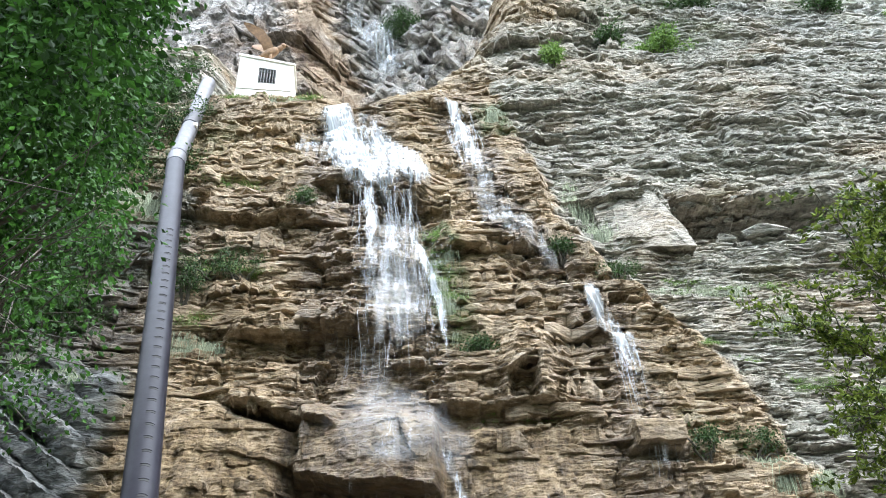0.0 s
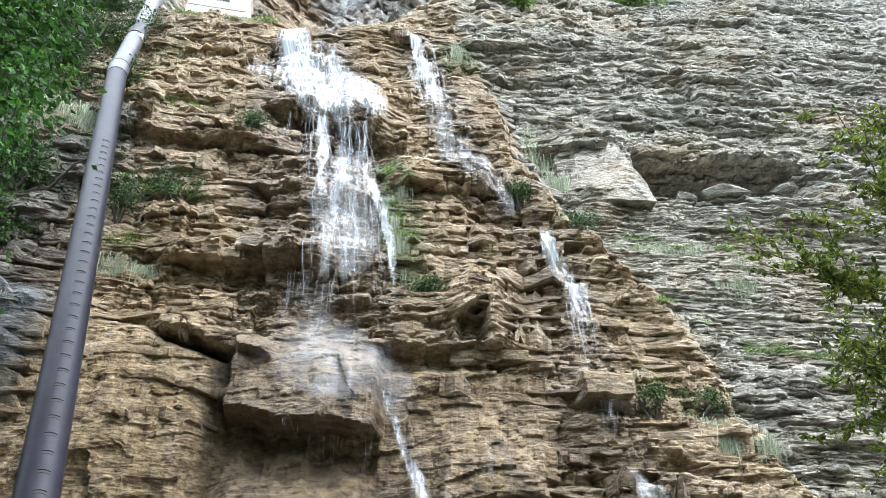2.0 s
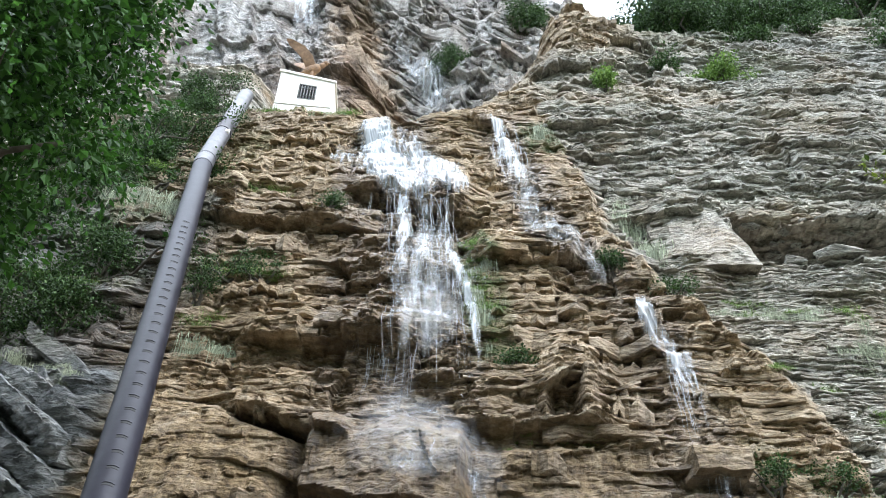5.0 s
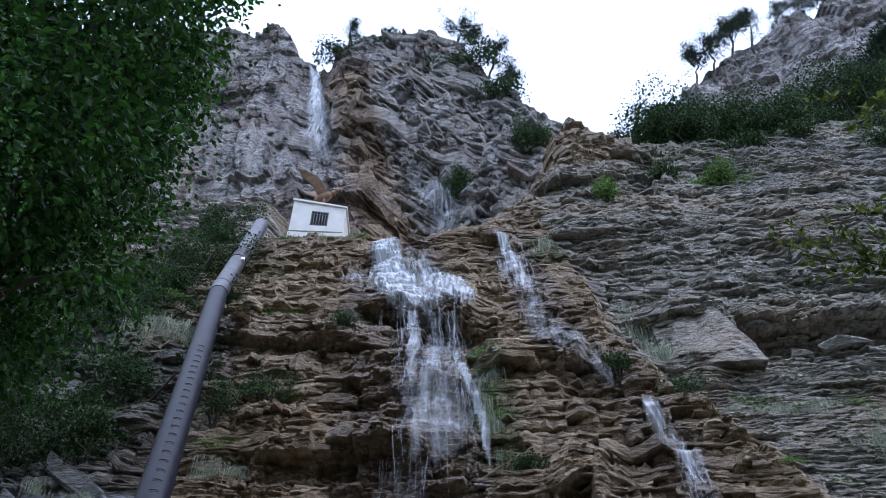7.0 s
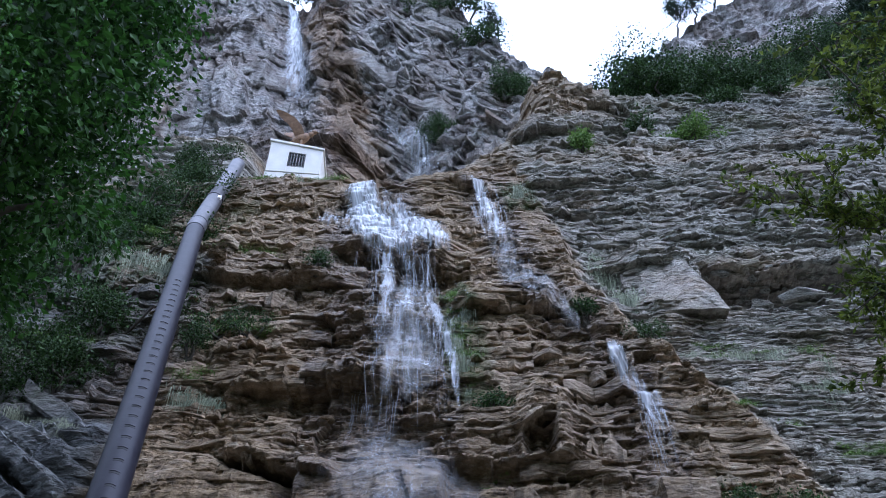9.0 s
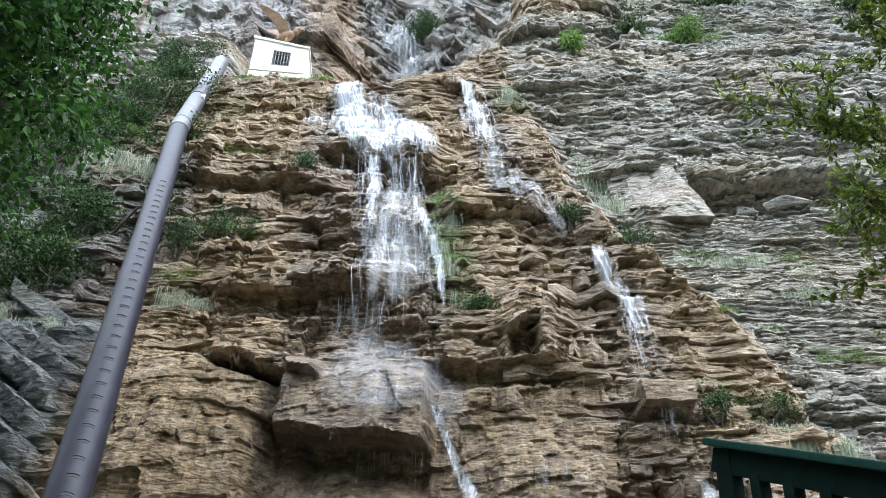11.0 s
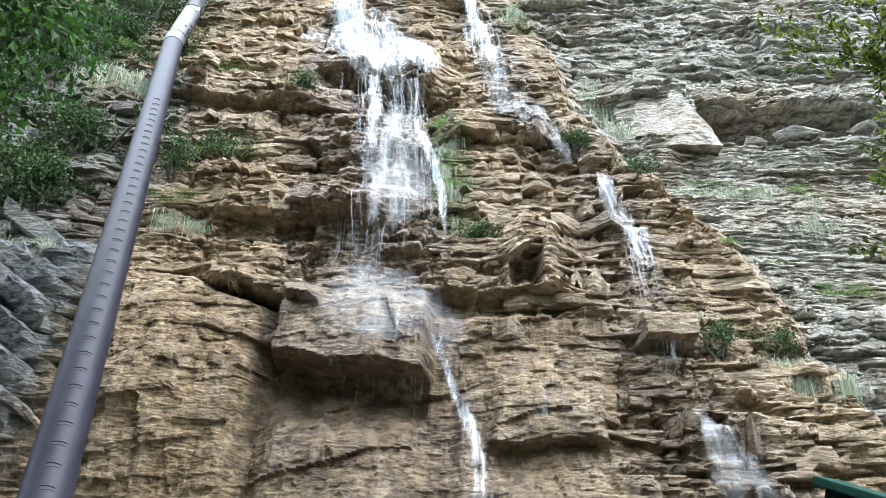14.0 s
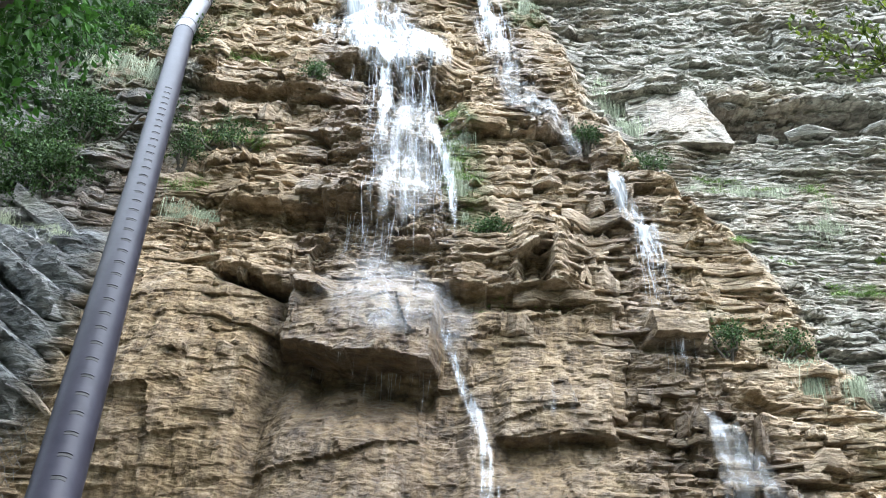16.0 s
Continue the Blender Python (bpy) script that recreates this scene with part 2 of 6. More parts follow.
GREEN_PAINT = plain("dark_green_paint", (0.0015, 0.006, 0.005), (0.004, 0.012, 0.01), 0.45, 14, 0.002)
# Cap's lighter green paints in the light on the rail's near face.
GREEN_LIT = plain("lit_green_paint", (0.006, 0.024, 0.018), (0.013, 0.042, 0.033), 0.5, 18, 0.003)
SOIL = plain("ground_gravel", (0.05, 0.045, 0.035), (0.14, 0.125, 0.1), 0.95, 1.2, 0.05)
WIRE = plain("galvanised_wire", (0.12, 0.12, 0.12), (0.25, 0.25, 0.25), 0.5, 40, 0.001, 0.8)
BLOCKER = plain("blocker_green", (0.025, 0.04, 0.015), (0.07, 0.1, 0.04), 0.95, 0.8, 0.4)
PIPE.node_tree.nodes["Principled BSDF"].inputs["Specular IOR Level"].default_value = 0.14
PIPE.node_tree.nodes["Principled BSDF"].inputs["Roughness"].default_value = 0.45
for m_ in (GREEN_PAINT, GREEN_LIT):
    m_.node_tree.nodes["Principled BSDF"].inputs["Specular IOR Level"].default_value = 0.06
    m_.node_tree.nodes["Principled BSDF"].inputs["Roughness"].default_value = 0.65


# ---- mesh helpers ----
def mesh_from(name, verts, faces, mat, attrs=None, smooth=False):
    """verts (n,3) and faces (m,3 or m,4) arrays as a mesh with one material and point attributes."""
    me = bpy.data.meshes.new(name)
    faces = np.asarray(faces, np.int32)
    m, k = faces.shape
    me.vertices.add(len(verts))
    me.vertices.foreach_set("co", np.asarray(verts, np.float32).ravel())
    me.loops.add(m * k)
    me.loops.foreach_set("vertex_index", faces.ravel())
    me.polygons.add(m)
    me.polygons.foreach_set("loop_start", np.arange(0, m * k, k, dtype=np.int32))
    me.polygons.foreach_set("use_smooth", np.full(m, smooth))
    for key, val in (attrs or {}).items():
        a = me.attributes.new(key, "FLOAT", "POINT")
        a.data.foreach_set("value", np.asarray(val, np.float32).ravel())
    me.update(calc_edges=True)
    me.materials.append(mat)
    return me


def part(name, data, mat=None, parent=None, label=""):
    """A bmesh or mesh as one object, under a thing or a part."""
    if isinstance(data, bmesh.types.BMesh):
        me = bpy.data.meshes.new(name)
        data.to_mesh(me)
        data.free()
        data = me
    if mat is not None and not data.materials:
        data.materials.append(mat)
    ob = new(name, data)
    ob.parent = parent
    if label:
        ob["label"] = label
    return ob


def empty(name, at=(0, 0, 0)):
    ob = new(name)
    ob.location = at
    return ob


def grid_faces(nu, nv):
    i = np.arange(nu * nv).reshape(nv, nu)
    return np.stack([i[:-1, :-1], i[:-1, 1:], i[1:, 1:], i[1:, :-1]], -1).reshape(-1, 4)


# ---- the cliff's shape: how far it stands back at each height, and its ledges ----
RISE = np.array([-4, 0.4, 3.6, 6.6, 9.6, 13.6, 18.6, 23.1, 27.6, 33.6, 39.6, 51.6])
BACK = np.array([11.3, 12.5, 13.0, 14.0, 15.2, 17.0, 19.7, 22.3, 25.0, 28.5, 31.5, 37.0])


def beds(x, z, thick, length, amp, seed, dip=0.0, warp=0.0, saw=0.85, up=0.0, deep=0.0):
    """Beds of stone of one thickness, each standing proud or back along its length, broken into blocks by joints."""
    s = (z + dip * x + warp) / thick
    k = np.floor(s)
    f = s - k
    h = hsh(k, 3, seed)
    run = np.round(vn(x / length + h * 60, k * 1.0, seed + 1) * 3.0) / 3.0
    c = x / (length * (0.3 + 0.5 * h)) + h * 37 + 0.25 * vn(x * 2 / length, z * 2 / thick, seed + 4)
    cell = np.floor(c)
    g = c - cell
    blk = hsh(cell, k, seed + 2) - 0.5
    tilt = (hsh(cell, k, seed + 5) - 0.5) * (g - 0.5)
    lip = np.minimum(f, 1 - f)
    joint = np.exp(-np.minimum(g, 1 - g) * length * 0.5 / 0.03) * (hsh(cell, k, seed + 6) > 0.4)
    slot = deep * (hsh(cell, k, seed + 7) < 0.16) * (1 - (2 * f - 1) ** 4)
    return amp * (0.6 * run + 1.1 * blk + 0.8 * tilt + saw * (0.5 - f)) + up * thick * (f - 0.5) - amp * 0.35 * np.exp(-lip / 0.05) - amp * 0.45 * joint - slot


def fault(x, z, size, seed):
    """A shift of the beds from block to block, so that no bed runs on for long."""
    j = np.floor(z / size + 0.3 * vn(x / size, z / size, seed))
    i = np.floor((x + 0.5 * z) / (1.3 * size) + 0.7 * hsh(j, 5, seed) + 0.3 * vn(x / size, z / size, seed + 1))
    return hsh(i, j, seed + 2) - 0.5


def chips(x, z, size, amp, seed, flat=0.42, slant=0.07):
    """Broken plates: small planes, each tilted its own way, meeting at sharp edges."""
    xx = x + slant * z + 0.16 * size * vn(x / size, z / (size * flat), seed + 3)
    zz = z - slant * x + 0.16 * size * flat * vn(x / size + 9, z / (size * flat), seed + 4)
    j = np.floor(zz / (size * flat))
    i = np.floor(xx / size + hsh(j, 7, seed))
    u, v = xx / size + hsh(j, 7, seed) - i - 0.5, zz / (size * flat) - j - 0.5
    return amp * ((hsh(i, j, seed) - 0.5) + 0.9 * (hsh(i, j, seed + 1) - 0.5) * u + 0.7 * (hsh(i, j, seed + 2) - 0.5) * v)


def ochre_at(x, z):
    """1 on the warm, water-laid stone in the middle, 0 on the grey beds beside it."""
    edge = np.interp(z, [3, 5.5, 6.6, 7.5, 10.2, 11.9, 16, 19, 20.5, 24], [7.6, 6.4, 5.9, 5.75, 3.9, 2.8, 1.9, 1.3, 0.8, 0.4])
    edge = edge + 0.35 * fbm(x * 0 + 3.1, z * 0.9, 40) + 0.15 * fbm(x * 0.7, z * 2.5, 41)
    left = np.interp(z, [3, 6, 8, 11, 14, 20], [-7.6, -7.2, -7.4, -9.5, -9.5, -9.0]) + 0.4 * fbm(x * 0.6, z * 0.8, 42)
    return (1 - sm(x, edge - 0.25, edge + 0.25)) * sm(x, left - 0.4, left + 0.4) * (1 - sm(z, 20.2, 22.5))


def proud(x, z):
    """How far the face stands out towards the open side, in metres."""
    warp = 0.35 * fbm(x * 0.22, z * 0.25, 1) + 0.06 * fbm(x * 1.1, z * 0.9, 2)
    och = ochre_at(x, z)
    wall = 1 - och
    big = sm(z, 14, 26)
    rough = 0.45 + 0.85 * sm(fbm(x * 0.5, z * 0.7, 4), -0.4, 0.4)
    soft_ = box(x, z, -6.6, 2.6, 0.5, 7.3, 0.9, 0.7)
    calm = 1 - 0.92 * soft_
    slip = fault(x, z, 1.5, 45)
    calm = calm * (1 - 0.6 * sm(fbm(x * 0.45, z * 0.5, 46), 0.0, 0.3))
    d = 0.45 * fbm(x * 0.17, z * 0.2, 5) + 0.05 * fbm(x * 0.9, z * 0.9, 6)
    # warm stone: thick broken ledges
    w = beds(x, z, 1.05, 2.2, 0.3, 10, 0.05, warp, 0.0, 0.26) + rough * beds(x, z, 0.4, 1.9, 0.12, 11, 0.04, warp * 1.15 + 0.3 * slip, 0.1, 0.2, 0.22) + (1.5 - rough) * beds(x, z, 0.11, 1.0, 0.075, 12, 0.06, warp * 1.3 + 0.25 * slip, 0.35, 0.08)
    w = w + chips(x, z, 2.3, 0.3, 51, 0.6)
    # grey wall: thin long beds that swell and pinch
    lens = warp + 0.07 * fbm(x * 1.4, z * 2.2, 9)
    g = beds(x, z, 0.62, 2.6, 0.24, 20, 0.03, warp, 0.3, 0.2) + chips(x, z, 3.0, 0.35, 23, 0.35, 0.1) + rough * beds(x, z, 0.22, 1.7, 0.14, 21, 0.02, lens * 1.3 + 0.15 * slip, 0.7, 0.1, 0.12) + beds(x, z, 0.095, 1.1, 0.095, 22, 0.0, lens * 1.6 + 0.1 * slip, 1.0)
    d = d + calm * och * w + wall * g * (1 - 0.3 * big) * (1 - 0.5 * box(x, z, 3.4, 20, 7.4, 12.1, 0.8, 0.6))
    d = d + chips(x, z, 0.8, 0.11, 50) * (0.25 + 0.75 * och) * (1 - 0.4 * soft_) + chips(x, z, 0.33, 0.08, 54) * (0.35 + 0.65 * och) * (1 - 0.8 * soft_) + chips(x, z, 0.15, 0.045, 58) * (1 - 0.8 * soft_) + soft_ * (chips(x, z, 1.3, 0.16, 55, 0.7, 0.3) + chips(x, z, 0.45, 0.045, 56, 0.6, 0.25) + 0.07 * fbm(x * 2.2, z * 1.4, 53) + 0.03 * fbm(x * 7, z * 6, 60)) + 0.05 * soft_ * fbm(x * 7, z * 0.8, 59)
    d = d + 0.016 * fbm(x * 4.5, z * 7, 7) + 0.01 * fbm(x * 13, z * 17, 8, 2)
    d = d - 0.55 * wall * sm(x, 0.5, 2.5) * (1 - sm(z, 15, 20))
    x, z = x + 0.08 * fbm(x * 1.6, z * 1.9, 32) + 0.03 * fbm(x * 6, z * 7, 33, 2), z + 0.06 * fbm(x * 1.5, z * 1.2, 34) + 0.025 * fbm(x * 6, z * 5, 35, 2)
    n1 = 0.12 * fbm(x * 1.1, z * 0.0 + 2, 30) + 0.05 * fbm(x * 3.7, z * 0.0 + 5, 31)
    # the great shelf that the falls drop from, and the hollow under it
    lip = np.interp(x, [-3.8, -3.2, -2.4, -1.6, -0.9], [14.5, 14.35, 14.1, 13.75, 13.5]) + n1
    q = sm(x, -4.2, -3.5) * (1 - sm(x, -1.2, -0.5))
    d = d + q * (0.38 * sm(z, lip - 0.08, lip + 0.08) * (1 - sm(z, lip + 0.2, lip + 2.4)) - 0.25 * sm(z, lip - 2.2, lip - 0.3) * (1 - sm(z, lip - 0.1, lip + 0.1)))
    # ledge with a pale rim beside the falls
    lip = 12.95 + n1 - 0.04 * (x + 5)
    q = sm(x, -7.6, -6.9) * (1 - sm(x, -3.5, -2.9))
    d = d + q * (0.3 * sm(z, lip - 0.06, lip + 0.06) * (1 - sm(z, lip + 0.1, lip + 1.5)) - 0.16 * sm(z, lip - 1.4, lip - 0.2) * (1 - sm(z, lip - 0.08, lip + 0.08)))
    # fluted shelf half-way up
    lip = 9.1 + n1 * 0.8
    q = sm(x, -5.2, -4.6) * (1 - sm(x, -1.9, -1.5))
    d = d + q * (0.28 * sm(z, lip - 0.06, lip + 0.06) * (1 - sm(z, lip + 0.3, lip + 1.5)) - 0.16 * sm(z, lip - 1.3, lip - 0.3) * (1 - sm(z, lip - 0.06, lip + 0.06)))
    # jutting head of warm stone with a hollow below, right of the falls
    lip = 11.55 + 0.12 * (x - 0.2) * 0 + n1
    q = sm(x, -0.9, -0.3) * (1 - sm(x, 1.4, 1.75))
    d = d + q * 0.5 * sm(z, lip - 0.07, lip + 0.07) * (1 - sm(z, lip + 0.2, lip + 1.5))
    # the nose with its cave
    d = d + 0.62 * box(x, z, 0.85, 1.92, 7.4, 9.35, 0.34, (0.06, 0.6)) * (1 - 0.3 * sm(x, 1.3, 1.9)) - 0.75 * box(x, z, 0.92, 1.42, 7.55, 8.25 + 0.7 * (x - 1.2), 0.1, (0.2, 0.05)) + 0.2 * box(x, z, 1.45, 1.95, 7.4, 8.9, 0.18, (0.08, 0.4))
    d = d - 0.35 * box(x, z, -0.6, 1.9, 6.9, 7.3, 0.4, 0.12)
    # dark cleft on the near shoulder
    c = 7.44 - 0.33 * (x + 4.65) + n1 * 0.4
    d = d - 0.7 * np.exp(-((z - c) / 0.11) ** 2) * sm(x, -4.9, -4.4) * (1 - sm(x, -3.4, -3.1)) + 0.35 * sm(z, c, c + 0.1) * (1 - sm(z, c + 0.1, c + 0.7)) * sm(x, -4.9, -4.4) * (1 - sm(x, -2.6, -2.2))
    # rounded shoulder and the jutting block with its deep undercut
    d = d + 0.55 * np.exp(-(((x + 5.0) / 2.0) ** 2 + ((z - 5.4) / 1.9) ** 2)) * (1 - sm(x, -3.6, -2.95))
    d = d - 0.4 * box(x, z, -3.3, -2.9, 3.0, 6.3, 0.25, 0.6)
    edge = 5.72 - 0.07 * (x + 3) + n1 * 0.7 + 0.16 * (hsh(np.floor(x * 2.3 + 0.4 * vn(x * 3, x * 0, 38)), 2, 39) - 0.5)
    q = sm(x, -3.12, -2.95) * (1 - sm(x, -0.55, -0.35))
    d = d + q * (0.75 * sm(z, edge - 0.06, edge + 0.06) * (1 - sm(z, 6.5, 7.7)) - 0.5 * sm(z, 4.6, 5.3) * (1 - sm(z, edge - 0.06, edge + 0.06)) * (0.7 + 0.5 * vn(x * 1.7, z * 1.2, 37))) + q * 0.05 * vn(x * 7, z * 1.1, 36) * sm(z, edge, edge + 0.1) * (1 - sm(z, 6.5, 6.9))
    d = d + 0.35 * box(x, z, -2.5, -0.9, 2.8, 4.6, 0.5, (0.3, 0.3)) - 0.2 * box(x, z, -0.45, 0.15, 3.0, 5.8, 0.15, 0.4)
    # square tufa block under the third fall
    d = d * (1 - 0.6 * box(x, z, 3.05, 3.95, 6.4, 6.95, 0.05, 0.04)) + 0.24 * box(x, z, 3.05, 3.95, 6.4, 6.95, 0.08, (0.04, 0.2))
    # wet slab with a hanging edge
    edge = 4.55 + 0.05 * (x - 0.7) + n1
    q = sm(x, 0.5, 0.8) * (1 - sm(x, 2.35, 2.5))
    d = d + q * (0.28 * sm(z, edge - 0.05, edge + 0.05) * (1 - sm(z, 4.9, 6.4)) - 0.16 * sm(z, 3.6, 4.2) * (1 - sm(z, edge - 0.05, edge + 0.05)))
    # grey wall: leaning slab and the long hollow beside it
    ed = np.interp(z, [11.9, 14.0, 15.6], [5.42, 4.98, 4.05])
    wedge = sm(x, 3.0, 3.8) * (1 - sm(x, ed - 0.03, ed + 0.03)) * sm(z, 11.9, 12.1) * (1 - sm(z, 14.0 + 0.35 * (4.98 - x), 14.25 + 0.35 * (4.98 - x)))
    d = d * (1 - 0.5 * wedge) + wedge * (0.0 + 0.08 * (x - 3.5) + 0.26 * (z - 12.4))
    hollow = sm(x, ed, ed + 0.1) * (1 - sm(x, 9.0, 10.2)) * sm(z, 12.15, 12.4) * (1 - sm(z, 14.0 + n1, 14.1 + n1))
    d = d - hollow * 2.3 * (1 - np.clip(np.floor((z + 0.5 * n1 - 12.75) / 0.17) * 0.17 / 1.25, 0, 1)) + 0.3 * sm(x, 5.2, 5.6) * (1 - sm(x, 9.0, 10.2)) * box(x, z, 0, 20, 13.8, 14.5, 0.3, (0.06, 0.5)) + 0.4 * sm(x, 3.2, 4.2) * (1 - sm(x, 10, 11)) * box(x, z, 0, 20, 11.3, 12.2, 0.3, (0.6, 0.08))
    # dipping grey slabs at the foot, left
    q = (1 - sm(x, -7.1, -6.5)) * sm(z, 4.2, 4.9) * (1 - sm(z, 7.8, 8.4))
    s = (z + 0.7 * x) / 0.55 + 0.15 * fbm(x * 0.6, z * 0.6, 61)
    k = np.floor(s)
    d = d * (1 - 0.85 * q) + q * (0.35 + 0.4 * (s - k) * (0.4 + hsh(k, 1, 62)) + 0.3 * (hsh(k, 4, 62) - 0.5)) + q * (chips(x, z, 1.5, 0.2, 63, 0.4, -0.7) + chips(x, z, 0.5, 0.05, 64, 0.4, -0.7))
    # gully at the head of the falls
    gl = np.interp(z, [19.3, 20.5, 23, 27], [-3.6, -3.2, -2.6, -2.0])
    gw = np.interp(z, [19.3, 20.5, 23, 27], [0.35, 1.3, 2.2, 2.6])
    d = d - np.interp(z, [19.2, 20.2, 22, 28], [0, 1.2, 5.0, 13.0]) * np.exp(-(((x - gl) / gw) ** 2) ** 1.6)
    # rounded knoll
    d = d + 1.3 * np.exp(-(((x - 2.3) / 3.0) ** 2 + ((z - 29) / 4.0) ** 2))
    d = d + big * box(x, z, -1.5, 6.0, 21, 34, 1.0, 1.0) * (chips(x, z, 1.7, 0.7, 65, 0.7, 0.2) + chips(x, z, 0.6, 0.25, 66, 0.6, 0.2))
    # bench that carries the hut
    d = d - 2.4 * sm(z, 20.75, 21.1) * (1 - sm(x, -5.2, -4.2)) * sm(x, -9.8, -8.6)
    return d


def face_y(x, z):
    x, z = np.broadcast_arrays(np.asarray(x, float), np.asarray(z, float))
    return np.interp(z, RISE, BACK) - proud(x, z)


def top_at(x):
    """Height of the cliff's upper edge."""
    t = np.interp(x, [-40, -14, -10, -8.6, -5, -1.8, -0.9, 0.6, 2.0, 2.9, 3.6, 4.7, 8, 12, 20, 38, 70],
                  [27, 26, 25, 24.5, 24, 24.2, 25.6, 29.0, 30.6, 30.9, 30.0, 28.7, 30.1, 32.1, 35.6, 40.0, 44])
    return t + 0.35 * fbm(x * 0.8, x * 0 + 1, 70) + 0.15 * fbm(x * 3, x * 0, 71)


def lines(stops):
    """Coordinates that run through stops of (from, step)."""
    out = []
    for (a, s), (b, _) in zip(stops, stops[1:]):
        out.append(np.arange(a, b, s))
    return np.concatenate(out + [[stops[-1][0]]])


gx = lines([(-42, 0.5), (-22, 0.22), (-14, 0.09), (-9.0, 0.04), (7.0, 0.055), (13, 0.11), (24, 0.22), (40, 0.5), (70, 1)])
gz = lines([(-0.4, 0.1), (2.4, 0.034), (10, 0.038), (15, 0.045), (20, 0.07), (28, 0.11), (36, 0.2), (46, 1)])
X, Z = np.meshgrid(gx, gz)
TOP = top_at(gx)[None, :]
Zc = np.minimum(Z, TOP)
over = np.clip(Z - TOP, 0, None)
D = proud(X, Zc)
Y = np.interp(Zc, RISE, BACK) - D + over * 2.2
Zc = Zc + 0.25 * over


def stone_looks(X, Zc):
    """What the stone is like at each place: warm or grey, wet or darkened as painted shade, mossy, crusted, slaty."""
    def band(pts, width, soft):
        zs, xs = np.array([p[1] for p in pts][::-1]), np.array([p[0] for p in pts][::-1])
        mid = np.interp(Zc, zs, xs)
        w = np.interp(Zc, zs, np.array(width[::-1], float))
        return (1 - sm(np.abs(X - mid), w, w + soft)) * sm(Zc, zs[0] - 0.4, zs[0]) * (1 - sm(Zc, zs[-1], zs[-1] + 0.3))

    rim_z = top_at(X)
    och = ochre_at(X, Zc)
    lean = 0.35 * fbm(X * 0.35, Zc * 0.5, 90)
    # a warm cast comes and goes in the grey beds
    och = np.clip(och + (1 - och) * np.clip(0.3 + 1.1 * lean + 0.5 * np.exp(-(((X - 1.5) / 4) ** 2 + ((Zc - 29) / 5) ** 2)), 0, 0.75), 0, 1)
    och = och * (1 - 0.85 * (1 - sm(X, -7.2, -6.4)) * sm(Zc, 4.2, 5) * (1 - sm(Zc, 7.6, 8.6)))
    wet = band([(-3.5, 19.4), (-2.7, 14.5), (-2.0, 9.3), (-1.7, 7.4), (-1.4, 5.4), (0.2, 2.5)], [0.8, 1.3, 1.2, 1.3, 1.6, 1.6], 0.6)
    wet = np.maximum(wet, band([(-0.3, 19.3), (0.7, 14.6), (1.3, 12.2), (2.7, 10.2), (3.1, 7.8), (3.4, 5.5), (4.2, 3.0)], [0.4, 0.4, 0.5, 0.4, 0.4, 0.6, 1.4], 0.5))
    wet = np.maximum(wet, 0.7 * box(X, Zc, -3.4, 2.6, 1.0, 5.6, 0.8, 0.8))
    wet = np.maximum(wet, 0.6 * box(X, Zc, 2.4, 5.4, 2.0, 6.1, 0.8, 0.5) * sm(fbm(X * 0.9, Zc * 0.5, 99), -0.5, 0.2))
    wet = np.maximum(wet, 0.35 * box(X, Zc, -6.5, -1.5, 11.2, 14.5, 0.8, 0.8))
    # Left wall: damp value raised beyond wet rock to paint in tree shade.
    wet = np.maximum(wet, 0.9 * (1 - sm(X, -6.8, -5.6)) * sm(Zc, 8, 9) * (1 - sm(Zc, 12, 15)))
    wet = np.maximum(wet, 0.5 * sm(fbm(X * 0.5, Zc * 0.35, 92), 0.0, 0.5) * (1 - sm(X, 2, 4)))
    och = np.clip(och - 0.35 * wet * (0.6 + 0.5 * fbm(X * 0.9, Zc * 0.6, 91)), 0, 1)
    tufa = np.maximum(box(X, Zc, -6.6, 2.6, 0.5, 7.3, 0.8, 0.6), 0.6 * box(X, Zc, -6.0, -1.0, 8.2, 13.2, 0.6, 0.5) * sm(fbm(X * 0.6, Zc * 0.6, 93), -0.3, 0.3))
    tufa = np.maximum(tufa, 0.4 * sm(fbm(X * 0.5, Zc * 0.45, 94), 0.1, 0.4) * ochre_at(X, Zc))
    tufa = np.maximum(tufa, 0.8 * box(X, Zc, 2.2, 4.8, 2.0, 6.2, 0.5, 0.5))
    tufa = np.maximum(tufa, box(X, Zc, 3.05, 3.95, 6.4, 6.95, 0.06, 0.06))
    slate = (1 - sm(X + 0.25 * fbm(X * 0.8, Zc * 0.8, 95), -6.9, -6.3)) * np.clip(1.0 * sm(Zc, 3.6, 4.4) * (1 - sm(Zc, 7.9, 8.7)) + 0.65 * sm(Zc, 7.8, 8.6) * (1 - sm(Zc, 13, 15)) * sm(fbm(X * 0.6, Zc * 0.6, 96), -0.5, 0.1), 0, 1)
    slate = np.maximum(slate, (0.1 * sm(Zc, 15, 19) + 0.3 * sm(Zc, 20, 26)) * sm(X, 3, 7) * sm(fbm(X * 0.5, Zc * 0.8, 97), -0.6, 0.1))
    # Hollow's brown stain, darkened further to paint in the shade under the overhang.
    stain_shade = box(X, Zc, 5.2, 9.8, 12.35, 13.9, 0.3, (0.1, 0.15)) * sm(fbm(X * 0.8, Zc * 1.4, 98), -0.6, 0.1)
    och, wet = np.clip(och + 0.12 * stain_shade, 0, 1), np.maximum(wet, 0.95 * stain_shade)
    moss = band([(0.75, 19.2), (1.0, 17.5)], [0.4, 0.45], 0.3)
